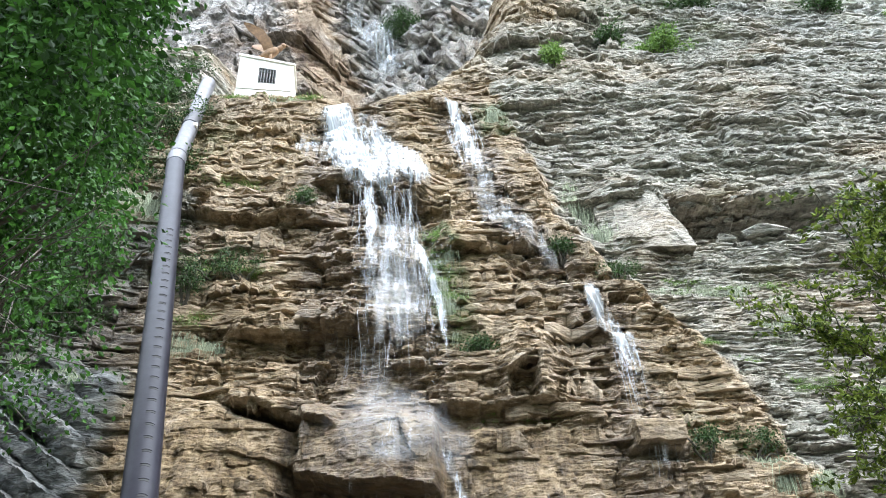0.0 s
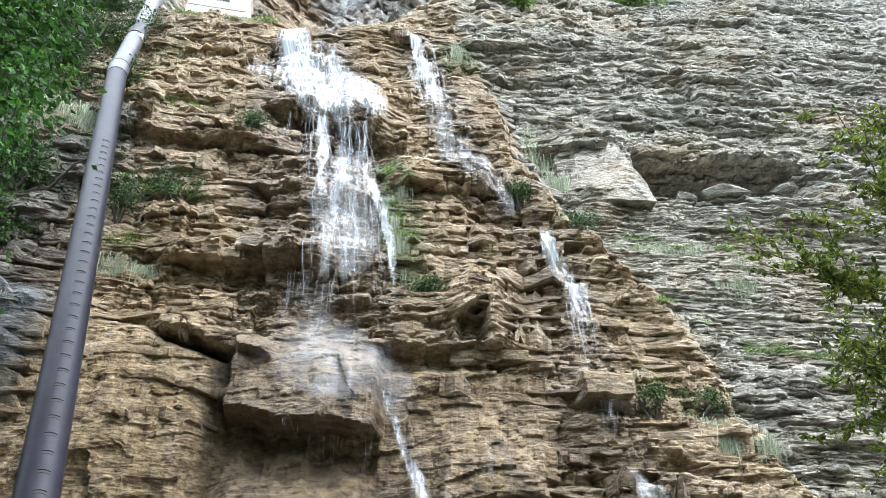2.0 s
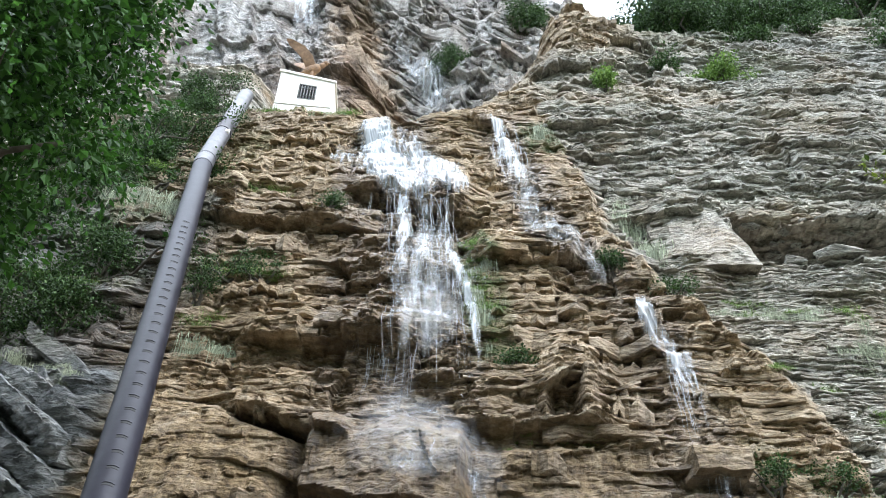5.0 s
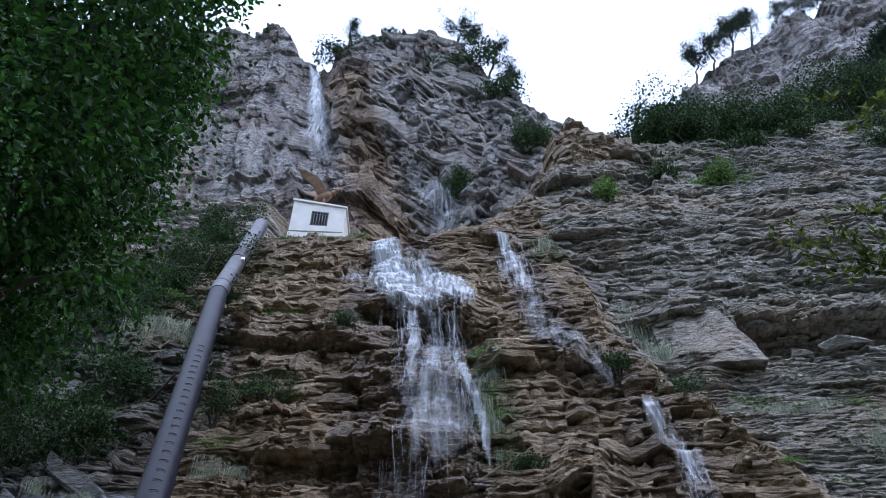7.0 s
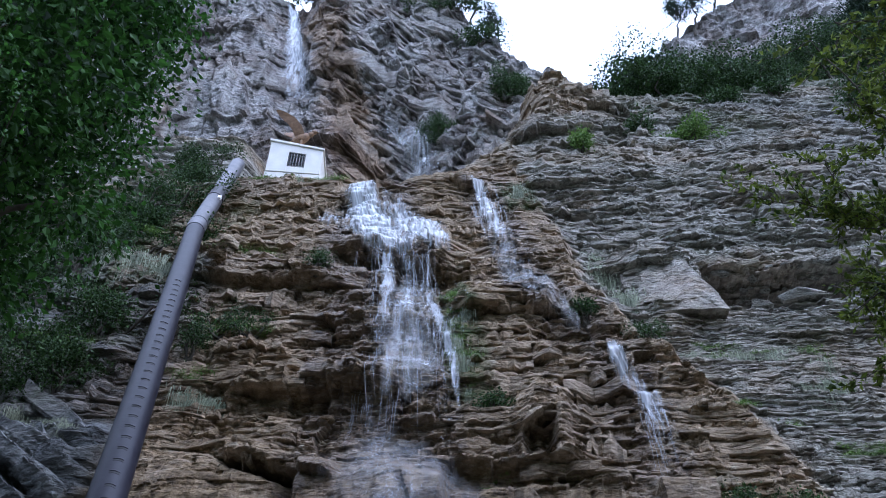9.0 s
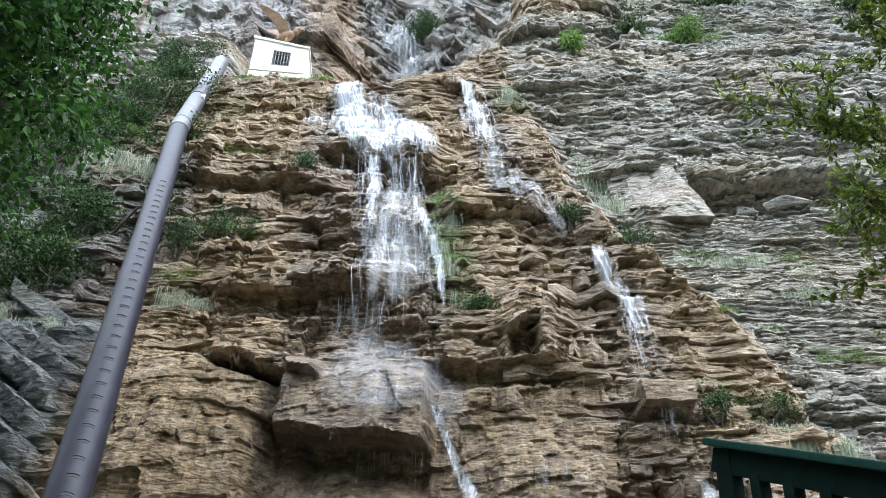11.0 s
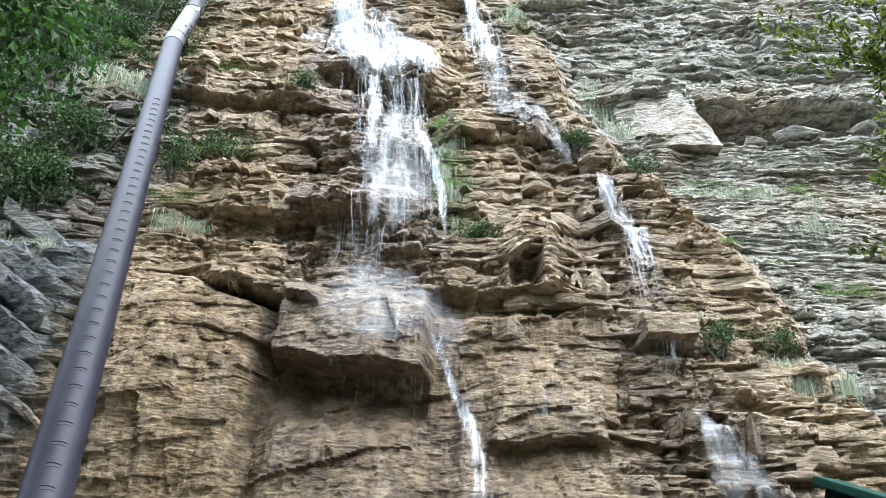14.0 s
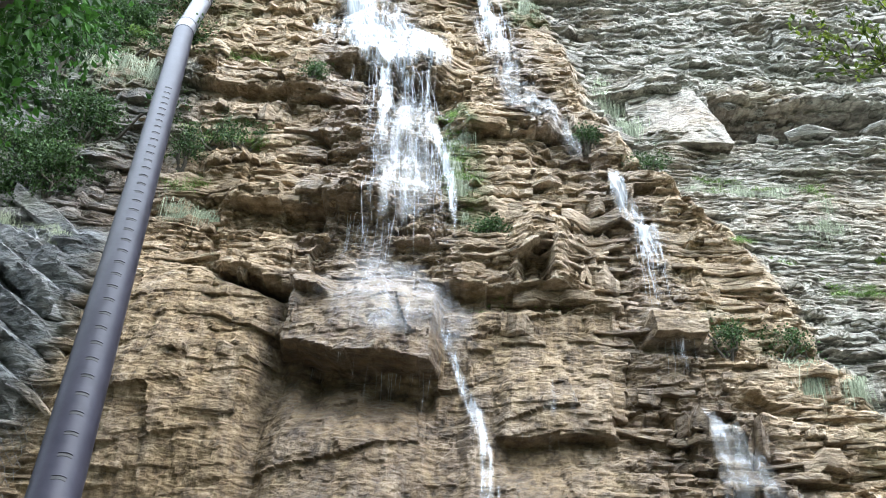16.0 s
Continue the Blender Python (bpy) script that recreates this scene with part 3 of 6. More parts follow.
    moss = np.maximum(moss, band([(-0.75, 12.6), (-0.35, 10.5), (-0.1, 8.9)], [0.25, 0.35, 0.25], 0.3))
    moss = np.maximum(moss, 0.95 * box(X, Zc, -14, -7.0, 8.0, 19, 0.8, 1.0) * sm(fbm(X * 0.7, Zc * 0.9, 80), -0.3, 0.3))
    moss = np.maximum(moss, 0.9 * sm(Zc, rim_z - 3.5, rim_z - 0.5) * sm(X, 3, 7) * sm(fbm(X * 0.5, Zc * 0.7, 81), -0.5, 0.3))
    moss = np.maximum(moss, 0.75 * sm(Zc, rim_z - 9, rim_z - 3) * sm(X, 5, 9) * sm(fbm(X * 0.35, Zc * 0.5, 83), -0.45, 0.15))
    moss = np.maximum(moss, 0.3 * sm(fbm(X * 0.8, Zc * 1.1, 82), 0.25, 0.6) * sm(X, 1.5, 4))
    return {"ochre": och, "wet": wet, "moss": moss, "tufa": tufa, "slate": slate}


looks = stone_looks(X, Zc)
# Convex rims of the face, paled to paint the light they catch.
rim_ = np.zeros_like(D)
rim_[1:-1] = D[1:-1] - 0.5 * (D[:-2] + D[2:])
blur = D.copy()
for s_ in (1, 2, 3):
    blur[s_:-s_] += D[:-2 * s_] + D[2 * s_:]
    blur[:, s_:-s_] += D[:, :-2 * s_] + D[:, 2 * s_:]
looks["lit_rim"] = 0.7 * sm(D - blur / 13 + 0.5 * rim_, 0.03, 0.09)
looks["tone"] = 0 * D
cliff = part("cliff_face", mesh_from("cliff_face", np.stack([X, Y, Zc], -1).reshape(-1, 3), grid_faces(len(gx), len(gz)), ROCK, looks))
tagged(cliff, "stepped limestone cliff, ochre and wet in the middle, grey beds beside", "cliff", kind="structure")


def plates(name, x0, x1, z0, z1, thick, length, out, seed, keep, parent, mat, surface=face_y, dip=0.0, warp=None, looks=stone_looks, back=0.3, scale=None):
    """Broken plates of stone lying along the beds: each juts from the face by its own depth, with a chipped edge and an undercut."""
    rng = np.random.default_rng(seed)
    rows, z = [], z0
    run = x1 - x0
    while z < z1:
        h = thick * (0.45 + 1.2 * rng.random() ** 1.5)
        x = x0 - length * rng.random()
        ledge = rng.random() ** 2
        while x < x1:
            ln = length * (0.35 + 1.5 * rng.random() ** 1.6)
            rows.append((x, z + 0.4 * h * rng.normal(), ln * 0.98, h * (0.65 + 0.7 * rng.random()), out * (0.25 + 0.75 * rng.random() ** 1.3 + 0.5 * ledge), rng.random()))
            x += ln * (0.8 + 0.3 * rng.random())
        z += h * 0.9
    R = np.array(rows)
    lo = R[:, 1] - dip * (R[:, 0] + R[:, 2] / 2)
    mid_x, mid_z = R[:, 0] + R[:, 2] / 2, lo
    ok = R[:, 5] < keep(mid_x, mid_z)
    R, lo, mid_x, mid_z = R[ok], lo[ok], mid_x[ok], mid_z[ok]
    n, m = len(R), 6
    big = scale(mid_x, mid_z) if scale else np.ones(n)
    s = np.linspace(0, 1, m)[None, :] + np.concatenate([np.zeros((n, 1)), rng.uniform(-0.07, 0.07, (n, m - 2)), np.zeros((n, 1))], 1)
    xs = R[:, :1] + R[:, 2:3] * s
    wp = warp(xs, R[:, 1:2]) if warp else 0.0
    zs = R[:, 1:2] - dip * xs + wp
    h = (R[:, 3] * big)[:, None] * rng.uniform(0.75, 1.15, (n, m)) * (0.7 + 0.3 * np.sin(np.pi * np.clip(s, 0.06, 0.94)) ** 0.5)
    p = (R[:, 4] * big)[:, None] * rng.uniform(0.45, 1.25, (n, m)) * (0.62 + 0.38 * np.sin(np.pi * np.clip(s, 0.05, 0.95)) ** 0.6) + 0.1 * (R[:, 2:3] * (rng.random((n, 1)) - 0.5)) * (s - 0.5)
    base = surface(xs, zs + 0.5 * h)
    base = 0.6 * base + 0.4 * base.mean(1, keepdims=True)
    sag = 0.25 * h * rng.normal(size=(n, m)) * 0.5
    prof = ((back, 0.1, 0), (-0.62, 0.0, 1), (-1.0, 0.16, 1), (-1.0, 0.86, 1), (-0.8, 1.0, 1), (back, 1.05, 0))
    P = np.empty((n, m, 6, 3))
    for j, (dy, dz, front) in enumerate(prof):
        jit = rng.uniform(-0.12, 0.12, (n, m)) * front
        P[:, :, j, 0] = xs
        P[:, :, j, 1] = base + (dy * p * (1 + jit) if front else dy)
        P[:, :, j, 2] = zs + sag + dz * h * (1 + 0.6 * jit)
    i = np.arange(n * m * 6).reshape(n, m, 6)
    f = [np.stack([i[:, :-1, j], i[:, 1:, j], i[:, 1:, j + 1], i[:, :-1, j + 1]], -1).reshape(-1, 4) for j in range(5)]
    for e, o in ((0, 1), (m - 1, -1)):
        for q in ((0, 1, 4, 5), (1, 2, 3, 4)):
            f.append(np.stack([i[:, e, k] for k in q[::o]], -1))
    at_ = looks(P[..., 0], P[..., 2])
    # Upper front edges paled most, as painted-in light.
    at_["lit_rim"] = np.broadcast_to(np.array([0, 0.1, 0.55, 0.75, 0.85, 0.3]) * rng.uniform(0.1, 1, (n, 1, 1)), (n, m, 6))
    at_["tone"] = np.broadcast_to(rng.uniform(-1, 1, (n, 1, 1)), (n, m, 6))
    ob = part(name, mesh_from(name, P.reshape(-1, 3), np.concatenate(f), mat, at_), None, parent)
    ob["kind"] = "stuff"
    return ob


def bed_warp(x, z):
    return 0.35 * fbm(x * 0.22, z * 0.25, 1) + 0.1 * fbm(x * 1.1, z * 0.9, 2)


def falls_zone(x, z):
    """1 under the running water."""
    mid = np.interp(z, [5, 7, 9, 11, 13, 14.5, 16, 19.5], [-1.3, -1.6, -1.7, -1.8, -2.0, -2.5, -3.0, -3.6])
    wid = np.interp(z, [5, 7, 9, 14.5, 16, 19.5], [1.6, 1.5, 1.2, 1.3, 1.0, 0.6])
    side = np.interp(z, [7, 8, 9, 10.2, 11, 12.4, 14.5, 19.3], [3.1, 3.1, 3.0, 2.7, 2.1, 1.1, 0.7, -0.4])
    return np.maximum(1 - sm(np.abs(x - mid), wid, wid + 0.4), (1 - sm(np.abs(x - side), 0.35, 0.7)) * sm(z, 6.9, 7.2))


def warm_keep(x, z):
    soft_ = box(x, z, -6.6, 2.6, 0.5, 7.3, 0.7, 0.5)
    return 0.75 * ochre_at(x, z) * (1 - 0.93 * soft_) * (1 - 0.97 * falls_zone(x, z)) * (1 - box(x, z, 2.6, 4.3, 5.95, 7.15, 0.08, 0.05)) * (1 - 0.75 * box(x, z, 2.3, 5.0, 2.4, 6.0, 0.4, 0.3)) * (1 - 0.5 * box(x, z, 2.2, 4.2, 7.0, 8.4, 0.3, 0.2)) * (1 - 0.9 * box(x, z, 0.6, 2.0, 7.2, 9.6, 0.15, 0.1)) * (1 - 0.85 * box(x, z, -5.0, -1.5, 7.9, 9.7, 0.3, 0.1)) * (1 - 0.7 * box(x, z, -7.3, -3.0, 11.9, 13.4, 0.3, 0.1)) * (1 - 0.6 * box(x, z, -0.8, 1.8, 11.0, 12.2, 0.2, 0.1)) * (1 - sm(z, 20.2, 20.6)) * (0.35 + 0.8 * sm(fbm(x * 0.5, z * 0.55, 150), -0.4, 0.3))


def grey_keep(x, z):
    hollow = box(x, z, 5.1, 9.6, 12.25, 13.95, 0.2, 0.05)
    wedge = box(x, z, 3.3, 5.4, 11.9, 14.2, 0.1, 0.1)
    return 0.95 * (1 - ochre_at(x, z)) * (1 - hollow) * (1 - 0.8 * wedge) * sm(x, -1.5, 0.5) * (1 - 0.55 * sm(z, top_at(x) - 7, top_at(x) - 2)) * (1 - sm(z, top_at(x) - 0.9, top_at(x) - 0.5))


def grey_scale(x, z):
    return np.where(box(x, z, 3.0, 14, 7.4, 12.0, 0.5, 0.5) > 0.5, 0.6, 1.0)


plates("rock_plates", -9, 6.2, 2.6, 20.6, 0.1, 0.8, 0.11, 151, warm_keep, cliff, ROCK, warp=bed_warp)
plates("rock_plates", -9, 6.2, 2.6, 20.6, 0.2, 0.7, 0.2, 152, lambda x, z: 0.5 * warm_keep(x, z), cliff, ROCK, warp=bed_warp)
plates("rock_plates", -9, 6.2, 2.6, 20.6, 0.34, 0.8, 0.26, 158, lambda x, z: 0.12 * warm_keep(x, z), cliff, ROCK, warp=bed_warp)
plates("rock_plates", 0.3, 15, 2.4, 31, 0.065, 0.42, 0.085, 153, grey_keep, cliff, ROCK, warp=bed_warp, scale=grey_scale)
plates("rock_plates", 0.3, 16, 2.4, 31, 0.15, 0.7, 0.15, 154, lambda x, z: 0.28 * grey_keep(x, z), cliff, ROCK, warp=bed_warp, scale=grey_scale)
plates("rock_plates", -0.6, 6, 20.4, 32, 0.28, 1.0, 0.22, 155, lambda x, z: 0.55 * (1 - sm(z, top_at(x) - 1.2, top_at(x) - 0.6)) * (1 - ochre_at(x, z)), cliff, ROCK, dip=-0.2, warp=bed_warp)
plates("rock_plates", -11.5, -6.3, -3.5, 3.6, 0.3, 1.7, 0.12, 156, lambda x, z: 0.55 * (1 - sm(x, -7.0, -6.4)) * sm(z, 3.4, 4) * (1 - sm(z, 7.9, 8.4)), cliff, ROCK, dip=0.7)
plates("rock_plates", -12, -6.4, 8.2, 15.5, 0.16, 0.7, 0.2, 157, lambda x, z: 0.6 * (1 - sm(x, -7.3, -6.6)), cliff, ROCK, warp=bed_warp)

# ---- the smooth leaning slab that stands out of the grey beds ----
def leaning(x, z):
    return 16.0 + 0.42 * (z - 11.8) + 0.3 * np.maximum(0.0, 4.75 - x)


def wedge_slab():
    """A split face with a straight worn edge, chipped along its border."""
    rng = np.random.default_rng(170)
    edge = [(5.42, 11.75), (4.98, 13.2), (4.78, 13.75), (4.3, 14.1), (3.75, 14.75), (3.45, 14.3), (3.3, 13.2), (3.35, 12.2), (3.6, 11.95), (4.4, 11.8)]
    bm = bmesh.new()
    ring = []
    for (xa, za), (xb, zb) in zip(edge, edge[1:] + edge[:1]):
        for f in np.linspace(0, 1, 6)[:-1]:
            j = 0.0 if f == 0 else 0.03
            ring.append((xa + (xb - xa) * f + j * rng.normal(), za + (zb - za) * f + j * rng.normal()))
    front = [bm.verts.new((x, leaning(x, z) + 0.02 * rng.normal(), z)) for x, z in ring]
    back = [bm.verts.new((x, leaning(x, z) + 1.6, z + 0.05)) for x, z in ring]
    mid = [bm.verts.new((4.35 + (x - 4.35) * 0.6, leaning(x, z) * 0 + leaning(4.35 + (x - 4.35) * 0.6, 12.9 + (z - 12.9) * 0.6) - 0.06 + 0.04 * rng.normal(), 12.9 + (z - 12.9) * 0.6)) for x, z in ring]
    n = len(ring)
    for i in range(n):
        k = (i + 1) % n
        bm.faces.new((front[i], front[k], back[k], back[i]))
        bm.faces.new((front[k], front[i], mid[i], mid[k]))
    bm.faces.new(mid)
    bmesh.ops.triangulate(bm, faces=bm.faces)
    me = bpy.data.meshes.new("leaning_slab")
    bm.to_mesh(me)
    bm.free()
    for key, val in (("ochre", 0.4), ("wet", 0.45), ("moss", 0.0), ("lit_rim", 0.05), ("tufa", 0.0), ("slate", 0.0), ("tone", 0.0)):
        me.attributes.new(key, "FLOAT", "POINT").data.foreach_set("value", np.full(len(me.vertices), val, np.float32))
    return me


part("leaning_slab", wedge_slab(), ROCK, cliff)


def square_block():
    """A flat-faced crusted block, worn round at its upper edge."""
    rng = np.random.default_rng(171)
    us, vs = np.linspace(0, 1, 15), np.linspace(0, 1, 9)
    U, W = np.meshgrid(us, vs)
    bx = 3.03 + 0.98 * U + 0.03 * vn(U * 4, W * 3, 172)
    bz = 6.4 + 0.56 * W + 0.03 * vn(U * 5 + 3, W * 2, 173)
    front_ = float(face_y(np.array([3.5]), np.array([6.7]))[0]) - 0.34
    by = front_ + 0.12 * W + 0.1 * np.clip((W - 0.75) / 0.25, 0, 1) ** 2 * 2.5 + 0.02 * vn(U * 9, W * 6, 174)
    rim_u = np.maximum(np.abs(U - 0.5) * 2, (0.5 - W) * 2)
    by = np.where(rim_u > 0.999, by + 1.0, by)
    me = mesh_from("square_block", np.stack([bx, by, bz], -1).reshape(-1, 3), grid_faces(15, 9), ROCK,
                   {"ochre": 0.75 + 0 * bx, "wet": 0.25 + 0 * bx, "moss": 0 * bx, "lit_rim": 0 * bx, "tufa": 0.8 + 0 * bx, "slate": 0 * bx, "tone": -0.7 + 0 * bx})
    return me


part("square_block", square_block(), ROCK, cliff)

# ---- ground ----
a = np.linspace(0, 1, 90)
gx2 = np.sign(a * 2 - 1) * np.abs(a * 2 - 1) ** 3 * 1500
gy2 = np.concatenate([[-1500, -700, -300, -120], np.linspace(-60, 14, 75), [30, 120, 600, 1500]])
GX, GY = np.meshgrid(gx2, gy2)
GZ = 0.12 * fbm(GX * 0.4, GY * 0.4, 100) - 0.25
ground = part("ground", mesh_from("ground", np.stack([GX, GY, GZ], -1).reshape(-1, 3), grid_faces(len(gx2), len(gy2)), SOIL))
tagged(ground, "stony ground at the foot of the cliff", "ground", kind="structure")

# ---- the upper crag behind, over which the stream comes ----
ux = lines([(-60, 0.6), (-27, 0.13), (4, 0.3), (12, 1)])
uz = lines([(20, 0.12), (62, 0.4), (64, 1)])
UX, UZ = np.meshgrid(ux, uz)


def crag_top(x):
    x = x + 1.6
    t = np.interp(x, [-60, -30, -23.5, -17.5, -15.6, -14.6, -13.4, -12.5, -11.2, -8, -5.0, -3.6, -2.0, 0.0, 1.8, 3.0, 6, 12],
                  [62, 63, 62.5, 61, 57, 56.4, 56, 56.5, 58, 58.6, 58.4, 56, 53, 49.2, 45.5, 43.5, 40, 38])
    return t + 0.5 * fbm(x * 0.7, x * 0, 110) + 0.25 * fbm(x * 2.2, x * 0, 111)


def crag_y(x, z):
    x = x + 1.6
    base = 28.5 + (z - 18) * 0.24
    d = 1.3 * fbm(x * 0.12, z * 0.1, 112) + 0.3 * fbm(x * 0.4, z * 0.25, 113)
    wob = 0.6 * fbm(x * 0.2, z * 0.2, 115) + 0.2 * fbm(x * 0.9, z * 0.7, 123)
    s = z - 0.75 * x * sm(x, -12, -8) - 0.2 * x
    right = sm(x, -11, -8)
    d = d + right * (beds(x, s, 2.1, 4.5, 0.5, 114, 0, wob, 0.2, 0.15, 0.5) + beds(x, s, 0.75, 2.2, 0.28, 116, 0, wob * 1.2, 0.4, 0.1, 0.4))
    d = d + (1 - right) * (beds(x, z * 0.25 + 0.8 * x, 2.4, 6.0, 0.4, 117, 0, wob, 0.5, 0.0, 0.4) + beds(x, z * 0.15 + 0.95 * x, 0.8, 3.0, 0.1, 124, 0, wob * 1.3) + 0.12 * fbm(x * 1.1, z * 0.4, 119))
    d = d + chips(x, z, 3.4, 0.9, 125, 1.5, 0.3) + chips(x, z, 1.5, 0.35, 126, 1.0, 0.35) + chips(x, z, 0.6, 0.13, 127, 0.8, 0.35) + chips(x, z, 0.3, 0.05, 128)
    d = d - 1.6 * np.exp(-(((x + 14.3 - (56 - z) * 0.18) / 1.6) ** 2)) * sm(z, 38, 50) + 0.05 * fbm(x * 3, z * 2.5, 120)
    d = d - 1.6 * np.exp(-(((x + 6.5 - (42 - z) * 0.25) / 2.5) ** 2)) * (1 - sm(z, 40, 46))
    d = d - 1.5 * box(x, z, -7.2, -4.6, 22, 25.5, 0.5, (0.4, 0.4))
    return base - d


CT = crag_top(ux)[None, :]
UC = np.minimum(UZ, CT)
UY = crag_y(UX, UC) + np.clip(UZ - CT, 0, None) * 3
warm = np.clip(0.2 + 0.8 * np.exp(-(((UX + 10.6 - (44 - UC) * 0.3) / 1.8) ** 2)) * (1 - sm(UC, 50, 58)) + 0.6 * fbm(UX * 0.25, UC * 0.2, 121), 0, 1)
wetc = 0.5 * np.exp(-(((UX + 15.6 - (56 - UC) * 0.22) / 2.4) ** 2))
crag = part("upper_crag", mesh_from("upper_crag", np.stack([UX, UY, UC + 0.2 * np.clip(UZ - CT, 0, None)], -1).reshape(-1, 3), grid_faces(len(ux), len(uz)), CRAG,
                                   {"ochre": warm, "wet": wetc, "moss": 0.35 * sm(fbm(UX * 0.3, UC * 0.3, 122), 0.3, 0.6) * sm(UX, -10, -6)}))
tagged(crag, "tall grey crag with dipping beds above the falls", "cliff", kind="structure")


def crag_looks(x, z):
    warm_ = np.clip(0.2 + 0.8 * np.exp(-(((x + 10.6 - (44 - z) * 0.3) / 1.8) ** 2)) * (1 - sm(z, 50, 58)) + 0.6 * fbm(x * 0.25, z * 0.2, 121), 0, 1)
    return {"ochre": warm_, "wet": 0.5 * np.exp(-(((x + 15.6 - (56 - z) * 0.22) / 2.4) ** 2)), "moss": 0 * x}


def crag_keep(x, z):
    stream = np.exp(-(((x + 15.6 - (56 - z) * 0.22) / 1.5) ** 2))
    return 0.55 * (1 - stream) * (1 - sm(z, crag_top(x) - 1.5, crag_top(x) - 0.8)) * sm(z, 21, 23)


plates("rock_plates", -12.5, 3, 4, 60, 0.32, 1.7, 0.35, 161, lambda x, z: crag_keep(x, z) * sm(x, -12.2, -10.5), crag, CRAG, crag_y, 0.75, None, crag_looks, 0.8)
plates("rock_plates", -12.5, 3, 4, 60, 0.8, 2.6, 0.6, 162, lambda x, z: 0.4 * crag_keep(x, z) * sm(x, -12.2, -10.5), crag, CRAG, crag_y, 0.75, lambda x, z: 1.0 * fbm(x * 0.15, z * 0.1, 164), crag_looks, 1.2)
plates("rock_plates", -28, -9, 18, 63, 0.8, 1.6, 0.4, 163, lambda x, z: 0.35 * crag_keep(x, z) * (1 - sm(x, -12, -10)), crag, CRAG, crag_y, -0.25, None, crag_looks, 0.8)

# ---- far pale crag beyond the wooded rim ----
fx, fz = lines([(8, 0.3), (50, 0.4), (75, 1)]), lines([(50, 0.3), (95, 0.4), (110, 1)])
FX, FZ = np.meshgrid(fx, fz)
ft = np.interp(fx, [8, 15, 17.5, 24.9, 31, 36, 44, 52, 62, 75], [52, 66, 69.5, 77, 81, 86, 92, 93, 95, 95]) + 1.2 * fbm(fx * 0.3, fx * 0, 130) + 0.5 * fbm(fx, fx * 0, 131)
FC = np.minimum(FZ, ft[None, :])
FY = 50 + (FC - 60) * 0.25 - 2.5 * fbm(FX * 0.1, FC * 0.07, 132) - 0.9 * fbm(FX * 0.4, FC * 0.25, 133) - beds(FX, FC - 0.5 * FX, 2.2, 5, 0.3, 134, 0, fbm(FX * 0.2, FC * 0.2, 135), 0.2) - chips(FX, FC, 0.9, 0.3, 139, 0.7, 0.3) - chips(FX, FC, 4.0, 1.5, 137, 1.4, 0.3) - chips(FX, FC, 1.8, 0.6, 138, 0.9, 0.3) + 3 * np.clip(FZ - ft[None, :], 0, None)
far = part("far_crag", mesh_from("far_crag", np.stack([FX, FY, FC], -1).reshape(-1, 3), grid_faces(len(fx), len(fz)), CRAG,
                                {"ochre": np.clip(0.9 * sm(FX, 40, 50) * (0.6 + 0.6 * fbm(FX * 0.15, FC * 0.15, 136)), 0, 1), "wet": 0 * FX, "moss": 0 * FX}))
tagged(far, "far pale limestone crag on the skyline", "cliff", kind="structure")

# ---- unseen slope added behind and beside, to close the view and block low sky light ----
th = np.linspace(radians(160), radians(380), 110)
rad_ = np.linspace(0, 1, 26)
TH, RR = np.meshgrid(th, rad_)
NEAR = np.maximum(1 - sm(TH, radians(180), radians(240)), sm(TH, radians(310), radians(360)))
VR = (19 - 7 * NEAR) * (1 - RR) + (82 - 30 * NEAR) * RR
VX, VY = VR * np.cos(TH), 4 + VR * np.sin(TH)
VZ = -0.4 + (54 + 8 * NEAR) * RR ** 0.5 * (0.75 + 0.35 * fbm(TH * 5, RR * 2, 141)) + 2.5 * RR * fbm(VX * 0.35, VY * 0.35, 140)
slope = part("wooded_slope", mesh_from("wooded_slope", np.stack([VX, VY, VZ], -1).reshape(-1, 3), grid_faces(len(th), len(rad_)), BLOCKER))
tagged(slope, "unseen dark slope added to block low sky light", "hillside", kind="structure")


# ---- waterfalls ----
def water_material(name, lo, hi, su, sv, tint=(0.9, 0.93, 0.96), most=1.0):
    """Falling white water: streaks of foam, clear between them."""
    m, t, b = material(name)
    cx = t.nodes.new("ShaderNodeCombineXYZ")
    t.links.new(attr(t, "across"), cx.inputs[0])
    t.links.new(attr(t, "along"), cx.inputs[1])
    mp = t.nodes.new("ShaderNodeMapping")
    mp.inputs["Scale"].default_value = (su, sv, 1)
    t.links.new(cx.outputs[0], mp.inputs[0])
    n = node(t, "TexNoise", Scale=1.0, Detail=5.0, Roughness=0.65)
    t.links.new(mp.outputs[0], n.inputs["Vector"])
    f = math_node(t, "ADD", n.outputs[0], math_node(t, "SUBTRACT", attr(t, "body"), 0.5))
    a = ramp(t, f, [(lo, (0, 0, 0)), (hi, (most, most, most))])
    b.inputs["Base Color"].default_value = (*tint, 1)
    b.inputs["Roughness"].default_value = 0.35
    t.links.new(a, b.inputs["Alpha"])
    return m


WATER = water_material("white_water", 0.4, 1.0, 9, 0.9, (0.86, 0.9, 0.95))
MIST = water_material("water_veil", 0.25, 1.0, 5, 0.5, most=0.6)


